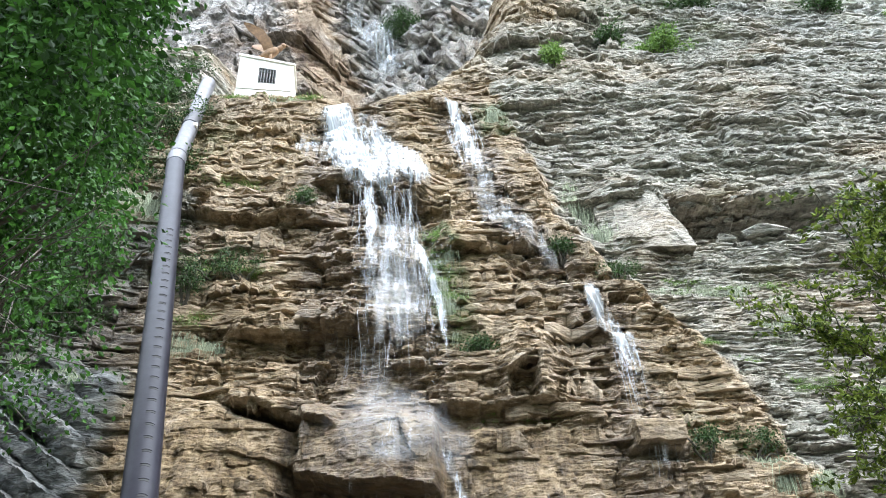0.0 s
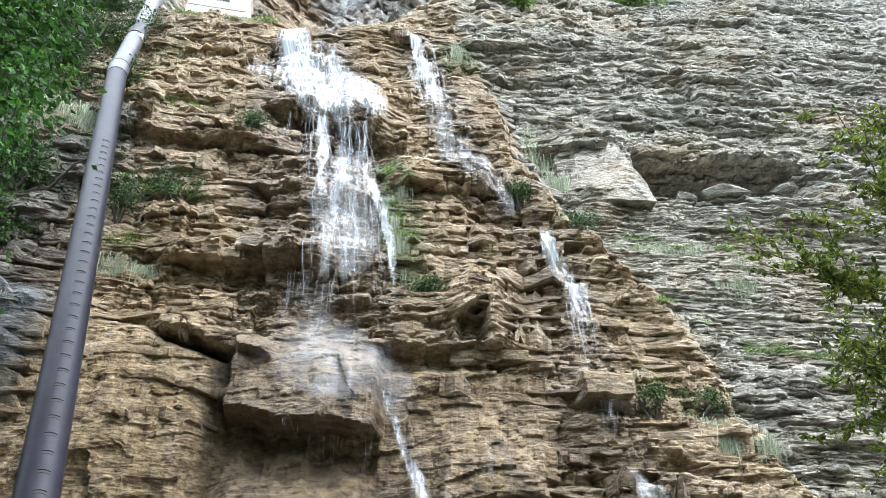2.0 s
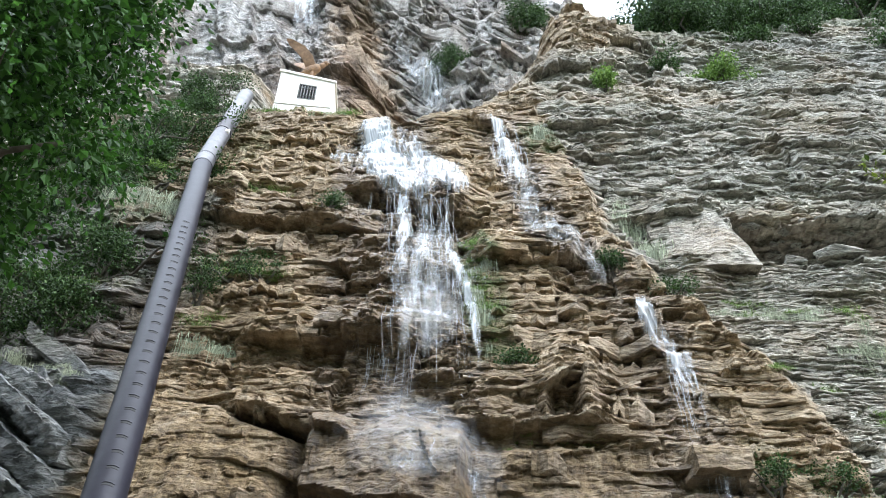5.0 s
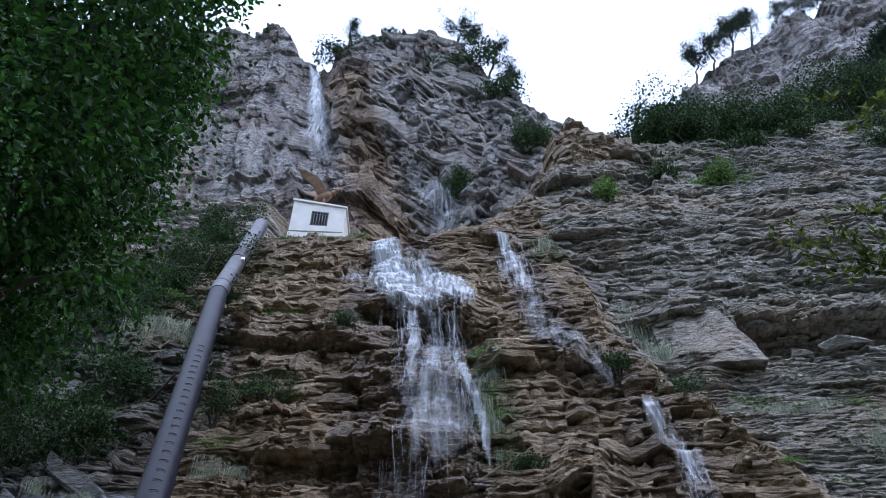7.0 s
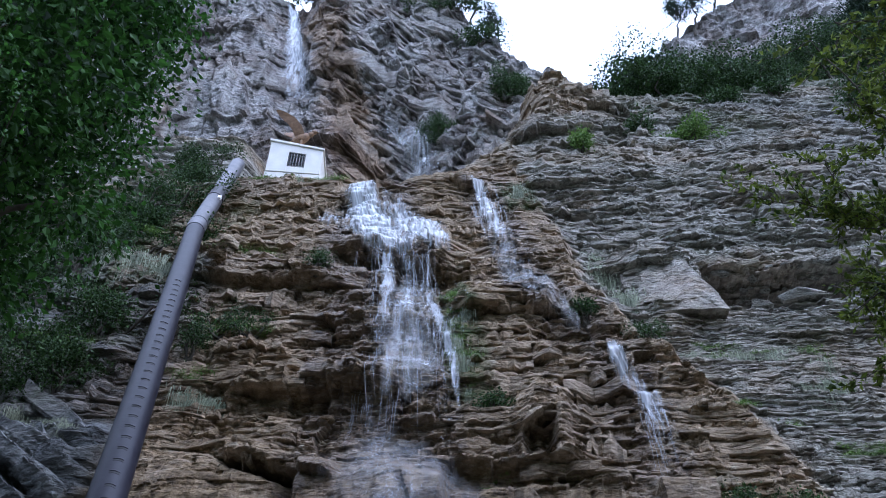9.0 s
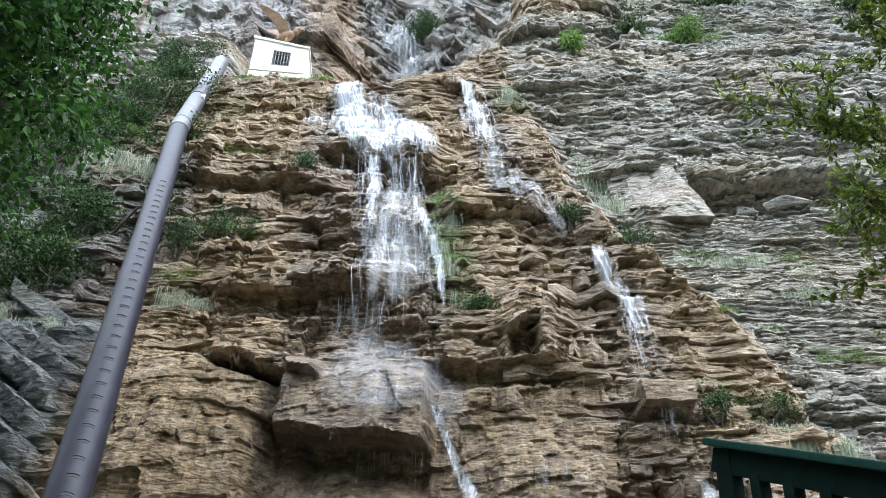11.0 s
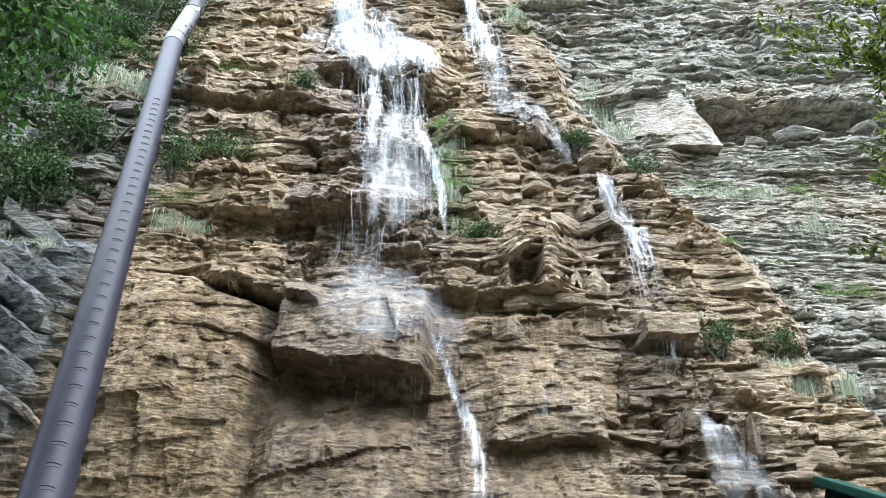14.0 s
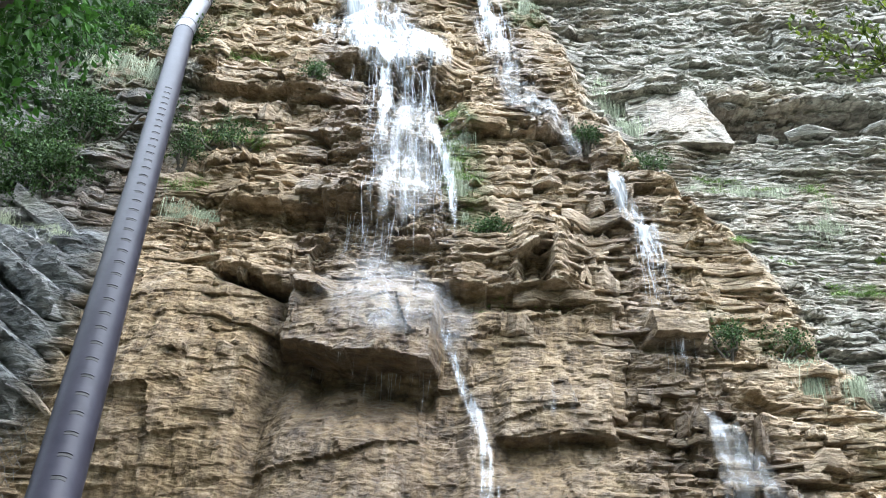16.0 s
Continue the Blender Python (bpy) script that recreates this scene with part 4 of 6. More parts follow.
def flow(name, pts, body, mat, parent, off=0.05, free=0.25, nu=40, step=0.06, surface=face_y, bulge=0.04, seed=0):
    """A sheet of water down a line of (x, z, half width): it clings to the stone and falls free below a lip."""
    p = np.array(pts, float)
    n = max(8, int((p[0, 1] - p[-1, 1]) / step))
    zs = np.linspace(p[0, 1], p[-1, 1], n)
    xs = np.interp(-zs, -p[:, 1], p[:, 0])
    ws = np.interp(-zs, -p[:, 1], p[:, 2])
    bs = np.interp(-zs, -p[:, 1], body)
    u = np.linspace(-1, 1, nu)
    XX = xs[:, None] + ws[:, None] * u[None, :]
    ZZ = zs[:, None] + 0 * XX
    YY = surface(XX, ZZ) - off - bulge * (1 + vn(XX * 6, ZZ * 0.8, 300 + seed))
    for r in range(1, n):
        dz = zs[r - 1] - zs[r]
        YY[r] = np.minimum(YY[r], YY[r - 1] + free * dz)
    for r in range(n - 2, -1, -1):
        YY[r] = np.minimum(YY[r], YY[r + 1] + 3.0 * (zs[r] - zs[r + 1]))
    fade = np.clip((1 - np.abs(u)) / 0.7, 0, 1)
    B = bs[:, None] * fade[None, :] ** 0.7 * np.clip((np.arange(n)[:, None]) / 3.0, 0, 1) * np.clip((n - 1 - np.arange(n)[:, None]) / 6.0, 0, 1) ** 0.5
    B = np.where(fade[None, :] * bs[:, None] > 0.01, B, 0)
    me = mesh_from(name, np.stack([XX, YY, ZZ], -1).reshape(-1, 3), grid_faces(nu, n), mat,
                   {"across": XX, "along": ZZ, "body": B}, True)
    ob = part(name, me, None, parent)
    ob.location = -parent.location
    return ob


SPRAY = water_material("fine_spray", 0.25, 1.0, 1.3, 0.6, (0.84, 0.89, 0.97), most=0.3)
FOAM, _t, _b = material("water_strand")
_b.inputs["Base Color"].default_value = (0.88, 0.91, 0.95, 1)
_b.inputs["Roughness"].default_value = 0.3
_b.inputs["Alpha"].default_value = 0.35


def rivulets(name, starts, lengths, radius, parent, seed, surface=face_y, spread=0.0):
    """Thin falling threads of water from (x, z) starts, each a tapering three-sided tube that clings and drops."""
    rng = np.random.default_rng(seed)
    V, Fc, k = [], [], 0
    for (x0, z0), ln in zip(starts, lengths):
        n = 16
        s = np.linspace(0, 1, n)
        z = z0 - ln * s
        x = x0 + 0.05 * ln * (rng.random() - 0.5) * s + 0.02 * vn(z * 3 + x0 * 9, z * 0 + seed, seed) + spread * s
        y = surface(x, z) - 0.05
        for r in range(1, n):
            y[r] = min(y[r], y[r - 1] + 0.06 * ln / n)
        rad = 0.6 * radius * (0.5 + rng.random()) * (0.35 + 0.65 * (1 - s)) * (1 + 0.5 * vn(z * 7, z * 0 + x0 * 31, seed + 1))
        rad[-1] = 0.001
        a = rng.random() * 6
        for j in range(3):
            V.append(np.stack([x + rad * np.cos(a + j * 2.094), y + rad * np.sin(a + j * 2.094), z], -1))
        i = np.arange(n - 1)
        for j in range(3):
            p, q = k + j * n, k + ((j + 1) % 3) * n
            Fc.append(np.stack([p + i, q + i, q + i + 1, p + i + 1], -1))
        k += 3 * n
    ob = part(name, mesh_from(name, np.concatenate(V), np.concatenate(Fc), FOAM, None, True), None, parent)
    ob.location = -parent.location
    ob["kind"] = "stuff"
    return ob


def drops(name, centre, size, n, parent, seed, r=0.012):
    """Loose drops thrown off the fall."""
    rng = np.random.default_rng(seed)
    c = np.array(centre) + rng.normal(size=(n, 3)) * np.array(size)
    rr = r * (0.4 + rng.random(n))[:, None]
    ax = np.array([(1, 0, 0), (-1, 0, 0), (0, 1, 0), (0, -1, 0), (0, 0, 1.8), (0, 0, -1.8)])
    V = c[:, None, :] + ax[None] * rr[:, None, :]
    f = np.array([(0, 2, 4), (2, 1, 4), (1, 3, 4), (3, 0, 4), (2, 0, 5), (1, 2, 5), (3, 1, 5), (0, 3, 5)])
    ob = part(name, mesh_from(name, V.reshape(-1, 3), (f[None] + 6 * np.arange(n)[:, None, None]).reshape(-1, 3), FOAM), None, parent)
    ob.location = -parent.location
    ob["kind"] = "stuff"


def lip_starts(rng, n, x0, x1, zf):
    x = x0 + (x1 - x0) * rng.random(n)
    return list(zip(x, zf(x)))


rw = np.random.default_rng(7)
falls = tagged(empty("waterfall", (-2.5, 17, 19)), "white main waterfall breaking into strands over a stone shelf", "waterfall")
flow("water_sheet", [(-3.98, 19.4, 0.42), (-3.95, 18.9, 0.55), (-3.85, 18.2, 0.68), (-3.6, 17.4, 0.85), (-3.3, 16.6, 1.05), (-3.0, 15.8, 1.15), (-2.65, 15.1, 1.2), (-2.3, 14.5, 1.3), (-2.0, 13.6, 1.1)], [0.8, 0.85, 0.84, 0.82, 0.78, 0.74, 0.68, 0.6, 0.3], WATER, falls, off=0.1, free=0.5, nu=90, step=0.04)
flow("water_sheet", [(-3.1, 18.8, 0.5), (-2.65, 17.5, 0.75), (-2.0, 16.2, 0.95), (-1.5, 15.2, 0.9), (-1.2, 14.4, 0.65), (-1.15, 13.6, 0.4)], [0.4, 0.58, 0.64, 0.66, 0.62, 0.3], WATER, falls, off=0.18, nu=70, seed=1)
flow("water_sheet", [(-4.5, 17.9, 0.7), (-4.6, 16.8, 0.9), (-4.4, 15.8, 0.8)], [0.35, 0.52, 0.25], WATER, falls, off=0.14, seed=2)
flow("water_sheet", [(-3.1, 14.6, 0.35), (-2.9, 13.4, 0.28), (-2.7, 12.3, 0.24), (-2.5, 11.2, 0.2)], [0.3, 0.34, 0.3, 0.12], WATER, falls, off=0.12, free=0.08, seed=7)
flow("water_sheet", [(-2.45, 14.3, 0.3), (-2.3, 13.0, 0.28), (-2.1, 11.7, 0.28), (-1.95, 10.4, 0.3), (-1.85, 9.2, 0.24), (-1.84, 8.2, 0.16)], [0.62, 0.54, 0.5, 0.46, 0.4, 0.14], WATER, falls, off=0.16, free=0.08, seed=3)
flow("water_sheet", [(-1.75, 14.0, 0.5), (-1.6, 12.6, 0.5), (-1.45, 11.2, 0.55), (-1.25, 10.0, 0.6), (-1.1, 8.9, 0.5), (-1.0, 8.4, 0.4)], [0.5, 0.36, 0.4, 0.44, 0.34, 0.12], WATER, falls, off=0.12, free=0.08, seed=4)
flow("water_sheet", [(-1.32, 13.9, 0.14), (-1.33, 12.9, 0.16), (-1.2, 12.0, 0.18), (-0.88, 11.1, 0.22), (-0.6, 10.2, 0.22), (-0.4, 9.2, 0.17), (-0.32, 8.5, 0.08), (-0.28, 7.5, 0.05)], [0.42, 0.46, 0.5, 0.56, 0.58, 0.52, 0.42, 0.15], WATER, falls, off=0.2, free=0.08, nu=24, seed=5)
flow("water_veil", [(-1.75, 13.4, 0.7), (-1.5, 11.2, 0.8), (-1.3, 9.6, 0.85), (-1.25, 8.4, 0.7)], [0.3, 0.46, 0.5, 0.2], MIST, falls, off=0.3, free=0.05, seed=6)
lipf = lambda x: np.interp(x, [-3.8, -3.2, -2.4, -1.6, -0.9], [14.5, 14.45, 14.25, 14.0, 13.7])
rivulets("falling_strand", lip_starts(rw, 46, -2.75, -1.2, lambda x: lipf(x) - 0.7 * rw.random(len(x)) ** 2), 0.6 + 3.4 * rw.random(46) ** 1.6, 0.012, falls, 11, spread=0.3)
rivulets("falling_strand", lip_starts(rw, 40, -2.3, -0.7, lambda x: 9.8 + 2.4 * rw.random(len(x))), 0.6 + 1.6 * rw.random(40), 0.009, falls, 12, spread=0.22)
rivulets("falling_strand", lip_starts(rw, 20, -2.5, -1.4, lambda x: 9.0 - 0.2 * rw.random(len(x))), 0.2 + 1.0 * rw.random(20), 0.008, falls, 13)
rivulets("falling_strand", lip_starts(rw, 16, -3.4, -2.7, lambda x: lipf(x) - 0.2 * rw.random(len(x))), 0.4 + 1.6 * rw.random(16), 0.009, falls, 15)
drops("water_drop", (-2.05, 15.0, 11.0), (0.25, 0.15, 1.2), 420, falls, 21, 0.008)
drops("water_drop", (-1.3, 14.8, 10.4), (0.45, 0.15, 0.9), 420, falls, 20, 0.007)
drops("water_drop", (-0.55, 14.4, 9.6), (0.15, 0.12, 1.0), 260, falls, 22, 0.008)
drops("water_drop", (-1.8, 13.9, 8.2), (0.2, 0.15, 0.6), 120, falls, 23, 0.006)

second = tagged(empty("waterfall", (0.2, 19, 19)), "narrow white side fall sliding down stepped stone", "waterfall")
flow("water_sheet", [(-0.4, 19.3, 0.3), (-0.25, 18.4, 0.34), (-0.02, 17.2, 0.36), (0.25, 16.2, 0.36), (0.4, 15.2, 0.34), (0.46, 14.4, 0.3)], [0.72, 0.64, 0.6, 0.62, 0.5, 0.3], WATER, second, off=0.12, nu=32, seed=8)
flow("water_sheet", [(0.46, 14.0, 0.24), (0.6, 13.3, 0.32), (0.85, 12.7, 0.42), (1.1, 12.1, 0.4), (1.5, 11.6, 0.36), (2.05, 11.1, 0.22)], [0.3, 0.4, 0.46, 0.38, 0.26, 0.14], WATER, second, off=0.12, seed=9)
flow("water_veil", [(0.3, 16, 0.5), (0.5, 14, 0.55), (1.0, 12.4, 0.7), (2.1, 11.0, 0.5), (2.5, 10.4, 0.3)], [0.3, 0.38, 0.4, 0.3, 0.2], MIST, second, off=0.2, seed=10)
rivulets("falling_strand", lip_starts(rw, 40, -0.6, 0.3, lambda x: 18.9 - 1.5 * rw.random(len(x))), 0.8 + 2.2 * rw.random(40), 0.012, second, 14, spread=0.35)

third = tagged(empty("waterfall", (2.9, 15, 10)), "short white fall dropping over ochre steps", "waterfall")
flow("water_sheet", [(2.58, 10.3, 0.2), (2.68, 9.9, 0.26), (2.82, 9.5, 0.34), (2.98, 9.1, 0.42), (3.1, 8.8, 0.42)], [0.62, 0.62, 0.6, 0.58, 0.4], WATER, third, off=0.26, nu=32, seed=15)
flow("water_sheet", [(3.06, 9.2, 0.3), (3.18, 8.95, 0.4), (3.27, 8.5, 0.32), (3.33, 8.0, 0.22), (3.38, 7.5, 0.16), (3.42, 7.0, 0.12)], [0.6, 0.64, 0.54, 0.42, 0.3, 0.12], WATER, third, nu=28, off=0.24, free=0.06, seed=16)
flow("water_veil", [(3.5, 6.95, 0.4), (3.5, 6.42, 0.4), (3.6, 5.7, 0.3)], [0.2, 0.26, 0.12], MIST, third, off=0.08, seed=17)
rivulets("falling_strand", lip_starts(rw, 24, 3.0, 3.5, lambda x: 9.1 - 0.7 * rw.random(len(x))), 0.4 + 1.4 * rw.random(24) ** 1.5, 0.01, third, 18, spread=0.1)
rivulets("falling_strand", lip_starts(rw, 12, 3.3, 3.9, lambda x: 6.42 + 0 * x), 0.2 + 0.5 * rw.random(12), 0.005, third, 19)
drops("water_drop", (3.3, 14.3, 8.5), (0.14, 0.1, 0.5), 120, third, 24, 0.006)

lower = tagged(empty("waterfall", (-0.6, 14, 6)), "white water running down the lowest wet rock", "waterfall")
flow("water_sheet", [(-1.7, 7.2, 0.7), (-1.4, 6.8, 1.0), (-1.1, 6.4, 1.1), (-1.2, 6.0, 1.1), (-1.3, 5.65, 1.0)], [0.2, 0.32, 0.38, 0.34, 0.2], WATER, lower, nu=60, seed=25)
flow("water_sheet", [(-0.42, 6.55, 0.18), (-0.3, 6.2, 0.2), (-0.16, 5.8, 0.2), (0.02, 5.4, 0.21), (0.24, 4.9, 0.22), (0.42, 4.3, 0.24), (0.54, 3.7, 0.26), (0.66, 2.0, 0.2)], [0.4, 0.52, 0.54, 0.52, 0.52, 0.5, 0.5, 0.45], WATER, lower, off=0.1, nu=24, seed=26)
flow("water_veil", [(-1.8, 9.0, 0.5), (-1.6, 7.8, 0.9), (-1.3, 7.1, 1.5), (-1.1, 6.5, 1.8), (-1.0, 6.0, 1.8), (-1.0, 5.6, 1.6)], [0.2, 0.34, 0.45, 0.45, 0.38, 0.2], SPRAY, lower, off=0.5, free=0.3, nu=50, seed=27)
flow("water_veil", [(1.6, 5.7, 0.6), (1.7, 5.0, 0.7), (1.8, 4.6, 0.7)], [0.2, 0.28, 0.2], MIST, lower, off=0.06, seed=28)
flow("water_veil", [(3.65, 5.3, 0.15), (3.9, 4.8, 0.35), (4.1, 4.3, 0.5), (4.5, 3.4, 0.8)], [0.3, 0.48, 0.46, 0.3], MIST, lower, off=0.14, nu=50, seed=29)
rivulets("falling_strand", lip_starts(rw, 20, -2.6, -0.5, lambda x: 5.7 - 0.07 * (x + 3)), 0.15 + 0.7 * rw.random(20) ** 1.5, 0.006, lower, 30)
rivulets("falling_strand", lip_starts(rw, 4, 0.9, 1.6, lambda x: 4.58 + 0 * x), 0.1 + 0.2 * rw.random(4), 0.004, lower, 31)

upper = tagged(empty("waterfall", (-14, 36, 55)), "thin stream falling down the high crag", "waterfall")
flow("water_sheet", [(-16.2, 56.3, 0.4), (-15.6, 54, 0.6), (-14.8, 50.5, 0.9), (-14.0, 47, 1.2), (-13.2, 43.5, 1.5), (-12.4, 39, 1.5)], [0.85, 0.85, 0.74, 0.64, 0.56, 0.4], WATER, upper, off=0.35, free=0.1, step=0.2, surface=crag_y, bulge=0.08, seed=33)
flow("water_sheet", [(-7.4, 39.5, 1.0), (-6.0, 37, 1.3), (-4.8, 35, 1.5), (-3.8, 32.5, 1.6), (-3.2, 30.5, 1.5)], [0.3, 0.46, 0.54, 0.5, 0.3], WATER, upper, off=0.6, free=0.3, step=0.2, surface=crag_y, bulge=0.08, seed=34)


# ---- the water pipe ----
def tube(pts, radii, sides=10, cap=True):
    """Verts and faces of a round tube through points."""
    pts, radii = [Vector(p) for p in pts], [float(r) for r in radii]
    V, Fc = [], []
    n = len(pts)
    up = Vector((0.31, 0.2, 0.93))
    for i, p in enumerate(pts):
        d = (pts[min(i + 1, n - 1)] - pts[max(i - 1, 0)]).normalized()
        a = d.cross(up).normalized()
        b = d.cross(a)
        for j in range(sides):
            w = 2 * math.pi * j / sides
            V.append(p + radii[i] * (math.cos(w) * a + math.sin(w) * b))
    for i in range(n - 1):
        for j in range(sides):
            k = (j + 1) % sides
            Fc.append((i * sides + j, i * sides + k, (i + 1) * sides + k, (i + 1) * sides + j))
    return np.array(V), np.array(Fc)


def tubes(name, specs, mat, parent, sides=6, label=""):
    """Several tubes as one mesh: limbs of one tree, bars of one grille."""
    V, Fc, k = [], [], 0
    for pts, radii in specs:
        v, f = tube(pts, radii, sides)
        V.append(v)
        Fc.append(f + k)
        k += len(v)
    return part(name, mesh_from(name, np.concatenate(V), np.concatenate(Fc), mat, None, True), None, parent, label)


def bevel_box(bm, size, m, bevel=0.01):
    r = bmesh.ops.create_cube(bm, size=1.0, matrix=m @ Matrix.Diagonal((*size, 1)))
    es = list({e for v in r["verts"] for e in v.link_edges})
    if bevel:
        bmesh.ops.bevel(bm, geom=es, offset=bevel, segments=2, affect="EDGES", profile=0.6)


def boxes(*specs):
    bm = bmesh.new()
    for size, m, bev in specs:
        bevel_box(bm, size, m, bev)
    return bm


PA, PE, PT = Vector((-3.57, 8.45, 2.68)), Vector((-7.72, 17.12, 15.26)), Vector((-8.48, 20.3, 20.66))
PR = 0.24
pipe_dir = (PE - PA).normalized()
foot = PA - pipe_dir * 3.0
pipe = tagged(empty("water_pipe", foot), "thick grey painted steel water pipe climbing the cliff", "pipe")
pipe_rows = [foot.lerp(PE, f) for f in np.linspace(0, 0.985, 40)]
V1, F1 = tube(pipe_rows, [PR] * 40, 40)
part("pipe_run", mesh_from("pipe_run", V1 - np.array(foot), F1, PIPE, None, True), None, pipe, "long straight lower run with step slots")
bd = (PT - PE).normalized()
V1, F1 = tube([PE - pipe_dir * 0.35, PE - pipe_dir * 0.05 + bd * 0.02, PE + bd * 0.3], [PR * 1.03] * 3, 32)
part("elbow", mesh_from("elbow", V1 - np.array(foot), F1, PIPE_PALE, None, True), None, pipe, "welded elbow of grey steel, coloured pale as sheen")
V1, F1 = tube([PE + bd * f for f in np.linspace(0.25, (PT - PE).length, 12)], [PR * 0.98] * 12, 32)
part("pipe_run", mesh_from("pipe_run", V1 - np.array(foot), F1, PIPE_PALE, None, True), None, pipe, "short upper run of grey steel, coloured pale as sheen")
for at_ in (PE - pipe_dir * 0.32, PE + bd * 0.3, PE + bd * 2.4):
    d = pipe_dir if at_ != PE + bd * 0.3 else bd
    V1, F1 = tube([at_ - d * 0.03, at_ - d * 0.03, at_ + d * 0.03, at_ + d * 0.03], [PR, PR * 1.04, PR * 1.04, PR], 32)
    part("weld_ring", mesh_from("weld_ring", V1 - np.array(foot), F1, PIPE), None, pipe)
part("pipe_clamp", boxes(((0.12, 0.1, 0.2), Matrix.Translation(PE - foot + bd * 2.35 + Vector((0.2, -0.13, 0))) @ bd.to_track_quat("Z", "Y").to_matrix().to_4x4(), 0.015)), PLASTER, pipe, "small white clamp")
# Black disc paints the unlit inside of the pipe's open end.
V1, F1 = tube([PT - bd * 0.02, PT + bd * 0.02], [PR * 0.97, 0.02], 24)
part("pipe_end", mesh_from("pipe_end", V1 - np.array(foot), F1, PIPE_DARK, None, True), None, pipe)

# step slots: a black patch painted as the slit's inner shade, with a raised lip, down the side that faces the valley
view_side = (Vector((0.55, 0.3, 1.6)) - PA.lerp(PE, 0.3))
view_side = (view_side - pipe_dir * view_side.dot(pipe_dir)).normalized()
side = pipe_dir.cross(view_side).normalized()
face = view_side
across = pipe_dir.cross(face).normalized()


def arc_patch(w, l, lift, curve):
    """A small curved plate that follows the pipe's skin."""
    bm = bmesh.new()
    rows = []
    for s, h in ((-0.5, 0), (-0.45, lift), (0.1, lift * 0.9), (0.5, 0.0)):
        row = []
        for u in np.linspace(-0.5, 0.5, 7):
            a = u * w / PR
            bow = curve * (1 - (2 * u) ** 2)
            row.append(bm.verts.new(((PR + h - 0.001) * math.sin(a), s * l + bow, (PR + h - 0.001) * math.cos(a))))
        rows.append(row)
    for a, b in zip(rows, rows[1:]):
        for i in range(6):
            bm.faces.new((a[i], a[i + 1], b[i + 1], b[i]))
    me = bpy.data.meshes.new("step")
    bm.to_mesh(me)
    bm.free()
    return me


slit, lipm = arc_patch(0.13, 0.055, 0.004, 0.012), arc_patch(0.135, 0.02, 0.01, 0.012)
slit.materials.append(PIPE_DARK)
lipm.materials.append(PIPE)
turn = Matrix((across, pipe_dir, face)).transposed().to_4x4()
s_at = 0.4
while s_at < 13.8:
    c = pipe_dir * s_at
    slot = part("step_slot", slit, None, pipe)
    slot.matrix_basis = Matrix.Translation(c) @ turn
    part("step_lip", lipm, None, slot).matrix_basis = Matrix.Translation((0, 0.028, 0))
    s_at += 0.303

# ---- the white hut on its bench, with the bird on top ----
HUT = Vector((-7.0, 21.95, 21.16))
hut = tagged(empty("hut", HUT), "small white plastered hut with a flat roof and barred window", "hut")
hut.rotation_euler = (0, 0, radians(8))
WID, HEI, DEP = 1.88, 1.27, 1.4
wx, wz, ww, wh = 0.06, 0.6, 0.6, 0.68
t_ = 0.16
# the front wall leaves the window open
bmw = boxes(((WID / 2 + wx - ww / 2, t_, HEI), pose(-WID / 2 + (WID / 2 + wx - ww / 2) / 2, -DEP / 2 + t_ / 2, HEI / 2), 0.012),
            ((WID / 2 - wx - ww / 2, t_, HEI), pose(WID / 2 - (WID / 2 - wx - ww / 2) / 2, -DEP / 2 + t_ / 2, HEI / 2), 0.012),
            ((ww, t_, wz - wh / 2), pose(wx, -DEP / 2 + t_ / 2, (wz - wh / 2) / 2), 0.0),
            ((ww, t_, HEI - wz - wh / 2), pose(wx, -DEP / 2 + t_ / 2, HEI - (HEI - wz - wh / 2) / 2), 0.0))
part("front_wall", bmw, PLASTER, hut)
for sx in (-1, 1):
    part("side_wall", boxes(((t_, DEP - t_, HEI), pose(sx * (WID / 2 - t_ / 2), t_ / 2, HEI / 2), 0.012)), PLASTER, hut)
part("back_wall", boxes(((WID - 2 * t_, t_, HEI), pose(0, DEP / 2 - t_ / 2, HEI / 2), 0.0)), PLASTER, hut)
part("roof", boxes(((WID + 0.1, DEP + 0.1, 0.09), pose(0, 0, HEI + 0.047), 0.015)), PLASTER, hut, "flat roof slab")
part("floor_slab", boxes(((WID + 0.05, DEP + 0.05, 1.2), pose(0, 0.05, -0.62), 0.02)), PLASTER, hut)
# Near-black panel puts the unlit interior's shade behind the window as colour.
part("inner_back", boxes(((WID - 2 * t_ - 0.02, 0.03, HEI - 0.1), pose(0, DEP / 2 - t_ - 0.03, HEI / 2), 0.0)), DARK, hut)
window = part("window", boxes(((ww, 0.05, 0.045), pose(wx, -DEP / 2 + 0.04, wz + wh / 2 - 0.02), 0.004), ((ww, 0.05, 0.045), pose(wx, -DEP / 2 + 0.04, wz - wh / 2 + 0.02), 0.004),
                             ((0.045, 0.05, wh - 0.09), pose(wx - ww / 2 + 0.02, -DEP / 2 + 0.04, wz), 0.004), ((0.045, 0.05, wh - 0.09), pose(wx + ww / 2 - 0.02, -DEP / 2 + 0.04, wz), 0.004)), IRON, hut, "black iron window frame")
for i in range(5):
    V1, F1 = tube([(wx - ww / 2 + ww * (i + 1) / 6, -DEP / 2 + 0.03, wz - wh / 2), (wx - ww / 2 + ww * (i + 1) / 6, -DEP / 2 + 0.03, wz + wh / 2)], [0.017, 0.017], 6)
    part("window_bar", mesh_from("window_bar", V1, F1, WIRE), None, window)
